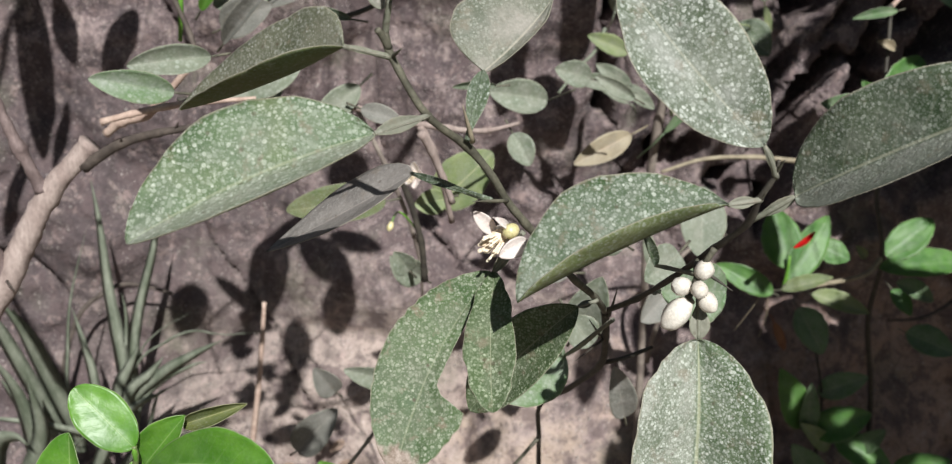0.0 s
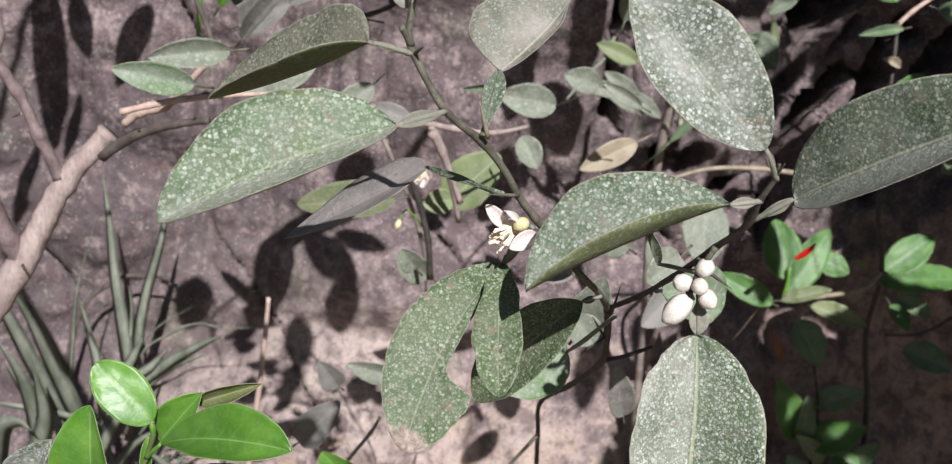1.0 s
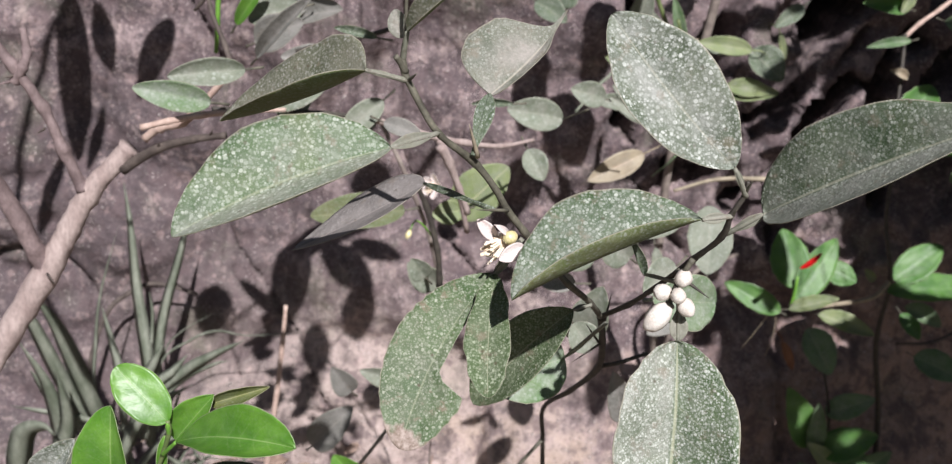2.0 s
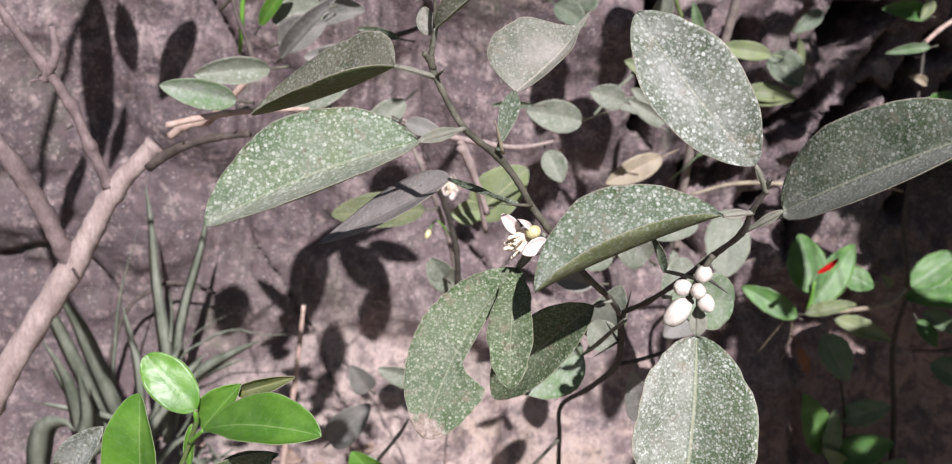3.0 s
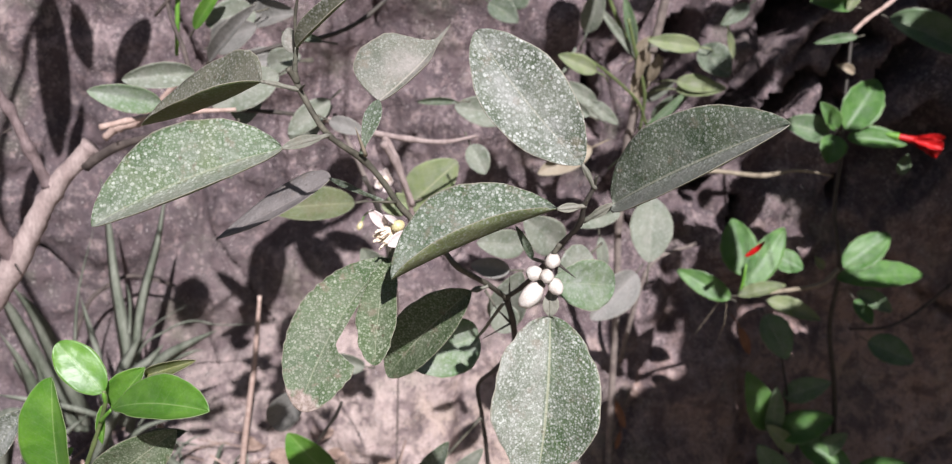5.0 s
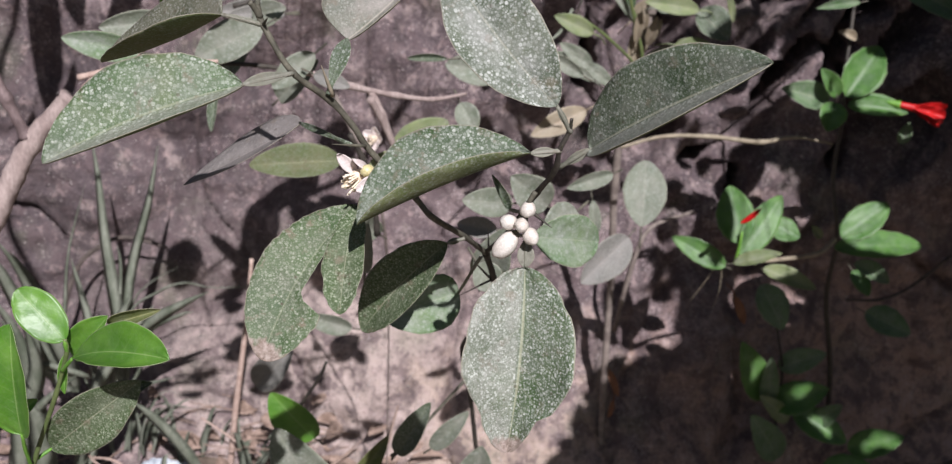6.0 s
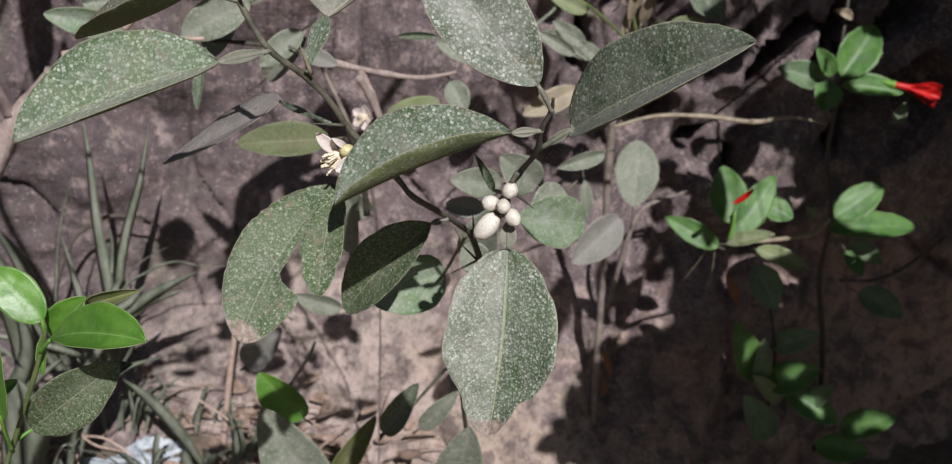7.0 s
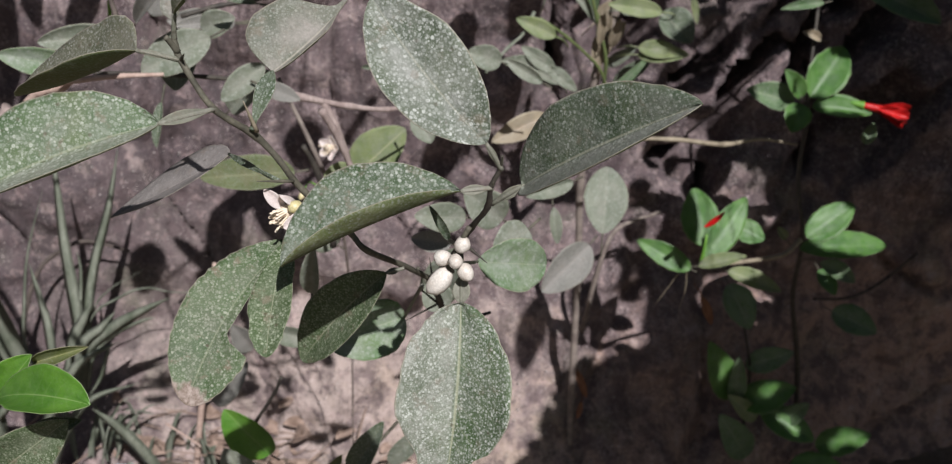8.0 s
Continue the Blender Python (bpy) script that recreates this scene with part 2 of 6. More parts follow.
def plain_material(name, a, b2, scale, rough=0.7, bump=0.3, depth=0.001, stretch=(1, 1, 1), glow=0.0, spots=None):
    """Two colours mixed by noise at two scales, with fine relief."""
    m, t, b, out = material(name)
    mp = node(t, "ShaderNodeMapping")
    mp.inputs["Scale"].default_value = stretch
    t.links.new(coords(t), mp.inputs[0])
    vec = mp.outputs[0]
    n1, n2 = noisy(t, vec, scale, 4.0), noisy(t, vec, scale * 7, 3.0)
    col = blend(t, span(t, n1, 0.35, 0.65), a, b2)
    col = blend(t, span(t, n2, 0.35, 0.7, 0.0, 0.45), col, (a[0] * 0.45, a[1] * 0.45, a[2] * 0.45))
    if spots:
        col = blend(t, span(t, noisy(t, vec, scale * 3.3, 2.0), 0.62, 0.7), col, spots)
    t.links.new(col, b.inputs["Base Color"])
    b.inputs["Roughness"].default_value = rough
    relief(t, b, calc(t, "ADD", n1, calc(t, "MULTIPLY", n2, 0.5)), bump, depth)
    if glow:
        tr = node(t, "ShaderNodeBsdfTranslucent", Color=(*b2, 1))
        mix = t.nodes.new("ShaderNodeMixShader")
        mix.inputs[0].default_value = glow
        t.links.new(b.outputs[0], mix.inputs[1])
        t.links.new(tr.outputs[0], mix.inputs[2])
        t.links.new(mix.outputs[0], out.inputs[0])
    return m


def wall_material():
    m, t, b, out = material("weathered stone")
    vec = coords(t)
    n1, n2, n3 = noisy(t, vec, 3.2, 5.0, 0.6), noisy(t, vec, 17.0, 6.0, 0.65), noisy(t, vec, 90.0, 5.0, 0.75)
    col = blend(t, span(t, n1, 0.38, 0.62), (0.10, 0.072, 0.078), (0.175, 0.128, 0.13))
    col = blend(t, span(t, n2, 0.5, 0.62, 0.0, 0.7), col, (0.33, 0.255, 0.245))
    col = blend(t, span(t, n2, 0.47, 0.34, 0.0, 0.8), col, (0.045, 0.037, 0.04))
    col = blend(t, span(t, n3, 0.4, 0.62, 0.0, 0.7), col, (0.06, 0.046, 0.05))
    n4 = noisy(t, vec, 260.0, 4.0, 0.75)
    col = blend(t, span(t, n4, 0.55, 0.66, 0.0, 0.85), col, (0.52, 0.43, 0.41))
    col = blend(t, span(t, n4, 0.45, 0.3, 0.0, 0.6), col, (0.035, 0.028, 0.03))
    # pale areas low down, and a dark area beside them, all with ragged edges
    where = t.nodes.new("ShaderNodeSeparateXYZ")
    t.links.new(vec, where.inputs[0])

    def patch(x, z, r, soft):
        dx, dz = calc(t, "SUBTRACT", where.outputs[0], x), calc(t, "SUBTRACT", where.outputs[2], z)
        far = calc(t, "SQRT", calc(t, "ADD", calc(t, "MULTIPLY", dx, dx), calc(t, "MULTIPLY", calc(t, "MULTIPLY", dz, dz), 2.0)))
        far = calc(t, "ADD", far, calc(t, "MULTIPLY", calc(t, "SUBTRACT", n2, 0.5), 0.9))
        return span(t, far, r, r + soft, 1.0, 0.0)

    col = blend(t, calc(t, "MULTIPLY", patch(-0.11, 0.08, 0.22, 0.22), 0.75), col, (0.47, 0.375, 0.335))
    col = blend(t, calc(t, "MULTIPLY", patch(-0.38, 0.22, 0.14, 0.26), 0.6), col, (0.45, 0.365, 0.325))
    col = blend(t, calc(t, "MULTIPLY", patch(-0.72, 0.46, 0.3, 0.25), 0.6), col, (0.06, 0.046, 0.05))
    col = blend(t, calc(t, "MULTIPLY", patch(0.08, 0.04, 0.08, 0.18), 0.5), col, (0.42, 0.32, 0.24))
    # warm stone at the lower right, made paler to stand in for light there
    col = blend(t, calc(t, "MULTIPLY", patch(0.8, 0.05, 0.3, 0.34), 0.85), col, (0.38, 0.255, 0.205))
    n5 = noisy(t, vec, 46.0, 5.0, 0.7)
    col = blend(t, span(t, n5, 0.53, 0.66, 0.0, 0.6), col, (0.06, 0.044, 0.045))
    col = blend(t, span(t, n5, 0.44, 0.35, 0.0, 0.5), col, (0.42, 0.31, 0.29))
    col = blend(t, calc(t, "MULTIPLY", span(t, noisy(t, vec, 7.0, 4.0), 0.55, 0.68), 0.4), col, (0.13, 0.135, 0.085))
    n6 = noisy(t, vec, 24.0, 6.0, 0.62)
    col = blend(t, span(t, n6, 0.5, 0.6, 0.0, 0.72), col, (0.105, 0.074, 0.076))
    col = blend(t, span(t, n6, 0.42, 0.34, 0.0, 0.42), col, (0.46, 0.365, 0.335))
    down = node(t, "ShaderNodeMapping")
    down.inputs["Scale"].default_value = (26.0, 26.0, 2.2)
    t.links.new(vec, down.inputs[0])
    col = blend(t, span(t, noisy(t, down.outputs[0], 1.0, 4.0, 0.6), 0.56, 0.7, 0.0, 0.6), col, (0.055, 0.042, 0.042))
    cell = node(t, "ShaderNodeTexVoronoi", Scale=75.0)
    t.links.new(vec, cell.inputs["Vector"])
    grit = calc(t, "MULTIPLY", span(t, cell.outputs["Distance"], 0.1, 0.22, 1.0, 0.0), span(t, noisy(t, vec, 40.0, 2.0), 0.52, 0.62))
    col = blend(t, calc(t, "MULTIPLY", grit, 0.6), col, (0.5, 0.45, 0.42))
    tiny = node(t, "ShaderNodeTexVoronoi", Scale=165.0)
    t.links.new(vec, tiny.inputs["Vector"])
    flecks = calc(t, "MULTIPLY", span(t, tiny.outputs["Distance"], 0.1, 0.24, 1.0, 0.0), span(t, noisy(t, vec, 28.0, 3.0), 0.47, 0.6))
    col = blend(t, calc(t, "MULTIPLY", flecks, 0.7), col, (0.6, 0.54, 0.51))
    col = blend(t, span(t, noisy(t, vec, 210.0, 3.0, 0.7), 0.57, 0.66, 0.0, 0.55), col, (0.04, 0.03, 0.03))
    t.links.new(col, b.inputs["Base Color"])
    b.inputs["Roughness"].default_value = 0.86
    high = calc(t, "ADD", n2, calc(t, "ADD", calc(t, "MULTIPLY", n3, 0.35), calc(t, "MULTIPLY", grit, 0.3)))
    relief(t, b, high, 0.9, 0.016)
    return m


M_WALL = wall_material()
M_SOIL = plain_material("leaf-strewn soil", (0.10, 0.075, 0.055), (0.2, 0.155, 0.12), 14.0, 0.95, 0.9, 0.01)
M_LEAF = leaf_material("speckled citrus leaf", (0.048, 0.096, 0.034), (0.085, 0.14, 0.058), (0.18, 0.25, 0.06), spots=0.8, dust=0.55, spot=(0.54, 0.58, 0.49), dust_colour=(0.3, 0.31, 0.265), yellow=0.1, wear=0.5, side=0.75, scale=690.0, veins=0.35)
M_UNDER = leaf_material("matt leaf underside", (0.10, 0.135, 0.045), (0.15, 0.18, 0.07), (0.2, 0.25, 0.07), spots=0.4, dust=0.5, dust_colour=(0.22, 0.19, 0.12), gloss=0.65, veins=0.5, glow=0.32, wear=0.5)
M_LEAF_SCORCHED = leaf_material("speckled citrus leaf with scorched tip", (0.045, 0.085, 0.03), (0.075, 0.122, 0.048), (0.16, 0.24, 0.05), spot=(0.62, 0.65, 0.58), spots=0.9, dust=0.35, dust_colour=(0.34, 0.345, 0.31), scorch=0.85, wear=0.5, side=-0.95, side_colour=(0.42, 0.41, 0.375), veins=0.8)
M_LEAF_TORN = leaf_material("torn speckled leaf", (0.044, 0.086, 0.027), (0.078, 0.128, 0.048), (0.16, 0.24, 0.05), spot=(0.42, 0.45, 0.345), spots=0.82, dust=0.6, dust_colour=(0.21, 0.205, 0.165), scorch=0.85, wear=0.85, veins=0.25)
M_LEAF_LOBE = leaf_material("green speckled lobe", (0.045, 0.082, 0.026), (0.08, 0.122, 0.05), (0.16, 0.24, 0.05), spot=(0.42, 0.47, 0.33), spots=0.8, dust=0.4, dust_colour=(0.21, 0.22, 0.165), wear=0.6)
M_LEAF_DEEP = leaf_material("deep green speckled leaf", (0.034, 0.07, 0.024), (0.06, 0.104, 0.04), (0.14, 0.2, 0.05), spots=0.72, dust=0.75, scale=720.0, spot=(0.57, 0.605, 0.53), dust_colour=(0.31, 0.32, 0.285), shine=0.18, wear=0.5)
M_LEAF_DRY = leaf_material("dusty citrus leaf", (0.065, 0.09, 0.052), (0.11, 0.135, 0.085), (0.14, 0.2, 0.05), spot=(0.66, 0.69, 0.63), spots=0.78, dust=0.8, dust_colour=(0.395, 0.4, 0.37), wear=0.4, scale=690.0, veins=0.3)
M_LEAF_FOLDED = leaf_material("dark citrus leaf with a dusty fold", (0.042, 0.068, 0.034), (0.075, 0.1, 0.055), (0.14, 0.2, 0.05), spot=(0.48, 0.51, 0.44), spots=0.62, dust=0.55, dust_colour=(0.24, 0.245, 0.215), wear=0.45, side=-0.85, side_colour=(0.34, 0.325, 0.305))
M_WING = leaf_material("dull winged leaf stalk", (0.15, 0.16, 0.115), (0.24, 0.24, 0.185), (0.2, 0.25, 0.08), spot=(0.4, 0.41, 0.35), spots=0.3, dust=0.7, dust_colour=(0.36, 0.345, 0.3), veins=0.7, wear=0.4)
M_LEAF_DARK = leaf_material("dark citrus leaf", (0.045, 0.075, 0.035), (0.075, 0.11, 0.05), (0.12, 0.19, 0.04), spots=0.6, dust=0.5, dust_colour=(0.22, 0.24, 0.19))
M_LEAF_GREY = leaf_material("grey dusty leaf", (0.15, 0.15, 0.13), (0.22, 0.215, 0.19), (0.18, 0.2, 0.1), spot=(0.42, 0.42, 0.39), spots=0.6, dust=0.7, dust_colour=(0.31, 0.295, 0.275), wear=0.3, veins=0.2)
M_LEAF_MAUVE = leaf_material("mauve-grey dulled leaf", (0.17, 0.155, 0.145), (0.25, 0.228, 0.215), (0.18, 0.18, 0.1), spot=(0.4, 0.385, 0.36), spots=0.5, dust=0.7, dust_colour=(0.34, 0.31, 0.29), wear=0.4, veins=0.2)
M_LEAF_DUSTY = leaf_material("thickly dusted leaf", (0.1, 0.115, 0.08), (0.165, 0.17, 0.125), (0.18, 0.2, 0.1), spot=(0.46, 0.47, 0.41), spots=0.6, dust=0.95, dust_colour=(0.36, 0.335, 0.3), wear=0.4)
M_LEAF_BROWNED = leaf_material("browned olive leaf", (0.07, 0.08, 0.045), (0.115, 0.12, 0.075), (0.16, 0.2, 0.06), spot=(0.5, 0.5, 0.45), spots=0.55, dust=0.6, dust_colour=(0.235, 0.22, 0.18), wear=0.5)
M_PALE = leaf_material("pale green leaf", (0.145, 0.175, 0.12), (0.22, 0.245, 0.18), (0.25, 0.31, 0.12), spots=0.4, dust=0.65, dust_colour=(0.345, 0.34, 0.295), glow=0.25, scale=330.0, veins=0.16)
M_MOTTLED = leaf_material("mottled pale leaf", (0.09, 0.18, 0.06), (0.18, 0.245, 0.13), (0.22, 0.3, 0.12), spot=(0.46, 0.5, 0.43), spots=0.5, dust=0.8, dust_colour=(0.36, 0.38, 0.34), glow=0.2, scale=420.0, veins=0.16)
M_OLIVE = leaf_material("olive leaf", (0.13, 0.16, 0.04), (0.2, 0.22, 0.06), (0.28, 0.3, 0.07), spots=0.15, dust=0.3, glow=0.3)
M_LIME = leaf_material("yellow-green leaf", (0.17, 0.23, 0.08), (0.27, 0.32, 0.14), (0.34, 0.4, 0.12), spots=0.2, dust=0.5, glow=0.3)
M_YOUNG = leaf_material("glossy young leaf", (0.075, 0.215, 0.014), (0.145, 0.325, 0.032), (0.26, 0.52, 0.045), spots=0.05, dust=0.1, gloss=0.4, glow=0.28, veins=0.26, shine=0.65, bump=0.3)
M_HIB = leaf_material("green hibiscus leaf", (0.05, 0.15, 0.022), (0.1, 0.235, 0.042), (0.28, 0.45, 0.06), spots=0.1, dust=0.2, gloss=0.42, glow=0.25, shine=0.36, veins=0.07, bump=0.3)
M_HIB_DUSTY = leaf_material("dusty hibiscus leaf", (0.075, 0.15, 0.055), (0.13, 0.22, 0.09), (0.2, 0.32, 0.07), spots=0.25, dust=0.4, gloss=0.4)
M_TAN_LEAF = leaf_material("dry tan leaf", (0.27, 0.215, 0.14), (0.4, 0.335, 0.23), (0.4, 0.3, 0.12), spots=0.2, dust=0.3, glow=0.2)
M_BARK = plain_material("grey-brown bark", (0.27, 0.205, 0.185), (0.41, 0.33, 0.3), 60.0, 0.8, 0.6, 0.0018, (1, 1, 0.45))
M_BARK_PURPLE = plain_material("dull purplish bark", (0.12, 0.085, 0.082), (0.235, 0.175, 0.168), 80.0, 0.8, 0.6, 0.0016, (1, 1, 0.5))
M_BARK_DARK = plain_material("dark bark", (0.055, 0.042, 0.035), (0.12, 0.095, 0.08), 90.0, 0.8, 0.5, 0.001)
M_TWIG = plain_material("green-grey twig", (0.06, 0.056, 0.04), (0.15, 0.14, 0.102), 130.0, 0.7, 0.5, 0.0007)
M_TWIG_DARK = plain_material("dark twig", (0.035, 0.03, 0.025), (0.075, 0.065, 0.05), 130.0, 0.7, 0.4, 0.0006)
M_PINK_TWIG = plain_material("pinkish dry twig", (0.4, 0.28, 0.23), (0.55, 0.42, 0.35), 110.0, 0.75, 0.3, 0.0006)
M_STRAW = plain_material("straw-coloured stem", (0.24, 0.2, 0.14), (0.35, 0.3, 0.215), 70.0, 0.7, 0.3, 0.0008)
M_STEM_GREY = plain_material("grey stem", (0.15, 0.12, 0.105), (0.29, 0.245, 0.21), 60.0, 0.8, 0.4, 0.001)
M_STALK = plain_material("fresh green stalk", (0.1, 0.26, 0.03), (0.2, 0.4, 0.06), 90.0, 0.45, 0.2, 0.0005, glow=0.1)
M_STALK_OLIVE = plain_material("olive green stalk", (0.1, 0.14, 0.045), (0.17, 0.21, 0.08), 90.0, 0.55, 0.2, 0.0005, glow=0.05)
M_PETAL = plain_material("white petal", (0.8, 0.69, 0.65), (0.88, 0.82, 0.79), 180.0, 0.5, 0.15, 0.0004, glow=0.3)
M_BUD = plain_material("white bud", (0.68, 0.61, 0.53), (0.8, 0.76, 0.69), 160.0, 0.42, 0.15, 0.0004, glow=0.12)
M_POLLEN = plain_material("cream stamen", (0.78, 0.64, 0.47), (0.88, 0.79, 0.65), 300.0, 0.6, 0.2, 0.0003)
M_PISTIL = plain_material("yellow-green pistil", (0.5, 0.45, 0.2), (0.72, 0.63, 0.38), 200.0, 0.4, 0.15, 0.0003)
M_RED = plain_material("red petal", (0.56, 0.01, 0.012), (0.74, 0.025, 0.022), 90.0, 0.45, 0.3, 0.001, glow=0.25)
M_GRASS = plain_material("dusty grass blade", (0.15, 0.175, 0.125), (0.33, 0.35, 0.28), 60.0, 0.6, 0.3, 0.0006, glow=0.3, stretch=(1, 1, 0.3))
M_DRY = plain_material("dry litter", (0.17, 0.115, 0.085), (0.38, 0.28, 0.225), 60.0, 0.85, 0.4, 0.001)
M_RUST = plain_material("rust-brown dead leaf", (0.2, 0.085, 0.045), (0.33, 0.155, 0.08), 80.0, 0.8, 0.4, 0.001, glow=0.15)
M_PLASTIC = plain_material("dirty white plastic", (0.36, 0.41, 0.46), (0.52, 0.56, 0.6), 40.0, 0.5, 0.3, 0.001, glow=0.15)
M_BLUE = plain_material("blue print", (0.05, 0.2, 0.42), (0.1, 0.3, 0.5), 40.0, 0.35, 0.2, 0.001)

# ---- wall and ground ----
# slanting clefts between slabs, some standing for shade: from, to, half width
GROOVES = (((0.416, 0.681), (0.574, 0.849), 0.025),
           ((0.471, 0.593), (0.582, 0.737), 0.011),
           ((0.622, 0.661), (0.691, 0.811), 0.025),
           ((0.657, 0.501), (0.660, 0.692), 0.016),
           ((0.383, 0.534), (0.467, 0.575), 0.020),
           ((0.193, 0.649), (0.205, 0.875), 0.016),
           ((0.306, 0.691), (0.376, 0.839), 0.016),
           ((0.458, 0.445), (0.476, 0.501), 0.010),
           ((0.253, 0.533), (0.290, 0.629), 0.010))


def wall_depth(x, z):
    """How far the stone face stands out towards the camera."""
    d = 0.055 * noise.noise((x * 1.7, z * 1.9, 3.1)) + 0.03 * noise.noise((x * 4.3, z * 4.9, 7.7))
    cell = noise.voronoi((x * 3.4 + 0.25 * noise.noise((x * 5, z * 5, 1)), z * 4.6, 2.0), distance_metric="DISTANCE")[0]
    d += 0.09 * min(0.45, (cell[1] - cell[0]))
    # slanting hollows between the stones, up beside the hibiscus
    q, r = x * 0.8 - z * 0.6, x * 0.6 + z * 0.8
    gap = noise.noise((q * 10.5, r * 2.8, 12.0)) + 0.35 * noise.noise((q * 19, r * 7, 4.0))
    here = max(0.0, min(1.0, (x - 0.12) / 0.2)) * max(0.0, min(1.0, (z - 0.44) / 0.16)) * max(0.0, min(1.0, (1.25 - z) / 0.2, (1.3 - x) / 0.3))
    d -= 0.12 * here * max(0.0, min(1.0, (gap - 0.03) / 0.12))
    for (ax, az), (bx, bz), half in GROOVES:
        lx, lz = bx - ax, bz - az
        u = max(0.0, min(1.0, ((x - ax) * lx + (z - az) * lz) / (lx * lx + lz * lz)))
        far = math.hypot(x - ax - u * lx, z - az - u * lz) + 0.035 * noise.noise((x * 11, z * 11, 8.0)) + 0.012 * noise.noise((x * 35, z * 35, 3.0))
        d -= 0.26 * max(0.0, min(1.0, (half - far) / 0.018))
    crack = abs(noise.noise((x * 2.6 + 0.5 * z, z * 2.2, 21.0)))
    d -= 0.03 * max(0.0, 1 - crack / 0.035)
    d += 0.016 * noise.noise((x * 13, z * 17, 5.5)) + 0.008 * noise.noise((x * 33, z * 38, 1.5)) + 0.005 * noise.noise((x * 60, z * 50, 2.2)) + 0.0022 * noise.noise((x * 120, z * 130, 9.0))
    return d


def build_wall():
    xs = [-7.0 + 0.3 * i for i in range(18)] + [-1.6 + 0.0085 * i for i in range(377)] + [1.9 + 0.3 * i for i in range(18)]
    x0, x1, z0, z1, nx, nz = xs[0], xs[-1], -0.4, 2.2, len(xs) - 1, 306
    verts, faces = [], []
    for k in range(nz + 1):
        z = z0 + (z1 - z0) * k / nz
        for i in range(nx + 1):
            x = xs[i]
            batter = 0.05 * (z - 0.5) + 0.12 * max(0.0, x - 0.2)
            batter -= 0.75 * max(0.0, 0.30 + 0.12 * noise.noise((x * 1.6, 5.0, 0.0)) - z) ** 1.25 * max(0.0, min(1.0, 1.3 - x))
            batter = min(batter, 0.4)
            verts.append((x, 1.66 + batter - wall_depth(x, z), z))
    for k in range(nz):
        for i in range(nx):
            a = k * (nx + 1) + i
            faces.append((a, a + 1, a + nx + 2, a + nx + 1))
    n = len(verts)
    verts += [(x0, 2.6, z0), (x1, 2.6, z0), (x1, 2.6, z1), (x0, 2.6, z1)]
    low, high = list(range(nx + 1)), list(range(nz * (nx + 1), (nz + 1) * (nx + 1)))
    faces += [(n, n + 3, n + 2, n + 1), tuple(low[::-1]) + (n, n + 1), tuple(high) + (n + 2, n + 3),
              tuple(range(0, n, nx + 1)) + (n + 3, n), tuple(range(nx, n, nx + 1))[::-1] + (n + 1, n + 2)]
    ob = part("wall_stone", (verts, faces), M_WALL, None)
    return tagged(ob, "rough brown-purple weathered stone wall face", "wall", kind="structure")


def build_ground():
    verts, faces = [], []
    xs = [-40, -12, -5] + [-2.6 + 0.04 * i for i in range(131)] + [5, 12, 40]
    ys = [-40, -12, -4] + [-1.0 + 0.04 * i for i in range(70)] + [4, 12, 40]
    for y in ys:
        for x in xs:
            near = 1.0 if abs(x) < 3 and -1.1 < y < 2 else 0.0
            h = 0.02 * noise.noise((x * 3, y * 3, 0)) + 0.012 * noise.noise((x * 11, y * 11, 4)) + 0.1 * max(0.0, min(1.0, (y - 1.2) / 0.5)) * near
            verts.append((x, y, -0.13 + 0.1 * max(0.0, min(1.0, (0.1 - x) / 0.3)) * near + h * near))
    for j in range(len(ys) - 1):
        for i in range(len(xs) - 1):
            a = j * len(xs) + i
            faces.append((a, a + 1, a + len(xs) + 1, a + len(xs)))
    ob = part("ground", (verts, faces), M_SOIL, None)
    return tagged(ob, "bare brown soil strewn with dry litter", "ground", kind="structure")


build_wall()
build_ground()

# ---- the citrus shrub ----
shrub = thing("citrus_shrub", (0.03, 0.6, 0.0), "thorny citrus shrub with white-speckled leaves, buds and a blossom", "shrub")


def citrus_leaf(base, tip, w, left, right, petiole=None, wing=0.0, mat=None, stalk=None, plant=None, label="", **more):
    """A blade with its jointed petiole, which runs from the twig to the blade and has a narrow wing."""
    plant = plant or shrub
    mat = mat or M_LEAF
    more = {"wave": 0.07, "nick": 0.016, **more}
    ob = part("leaf", blade(base, tip, w, left, right, **more), mat, plant, label, under=M_UNDER if mat != M_YOUNG else None)
    if petiole:
        a, b = Vector(petiole), Vector(base)
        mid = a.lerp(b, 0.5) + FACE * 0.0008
        made = tube([a, mid, b], [0.0011, 0.0009, 0.0008], 7, 4)
        if wing:
            made = join(made, blade(a, b + (b - a) * 0.04, wing, 25, 25, bend=0.02, peak=0.62, nu=10, nv=3, blunt=0.8, thick=0.0003))
        part("petiole", made, stalk or (M_WING if wing else M_TWIG), ob)
    return ob


def thorn(a, b, r=0.0008, mat=None, plant=None):
    part("thorn", tube([a, Vector(a).lerp(Vector(b), 0.5), b], [r, r * 0.7, r * 0.12], 6, 3), mat or M_TWIG, plant or shrub)


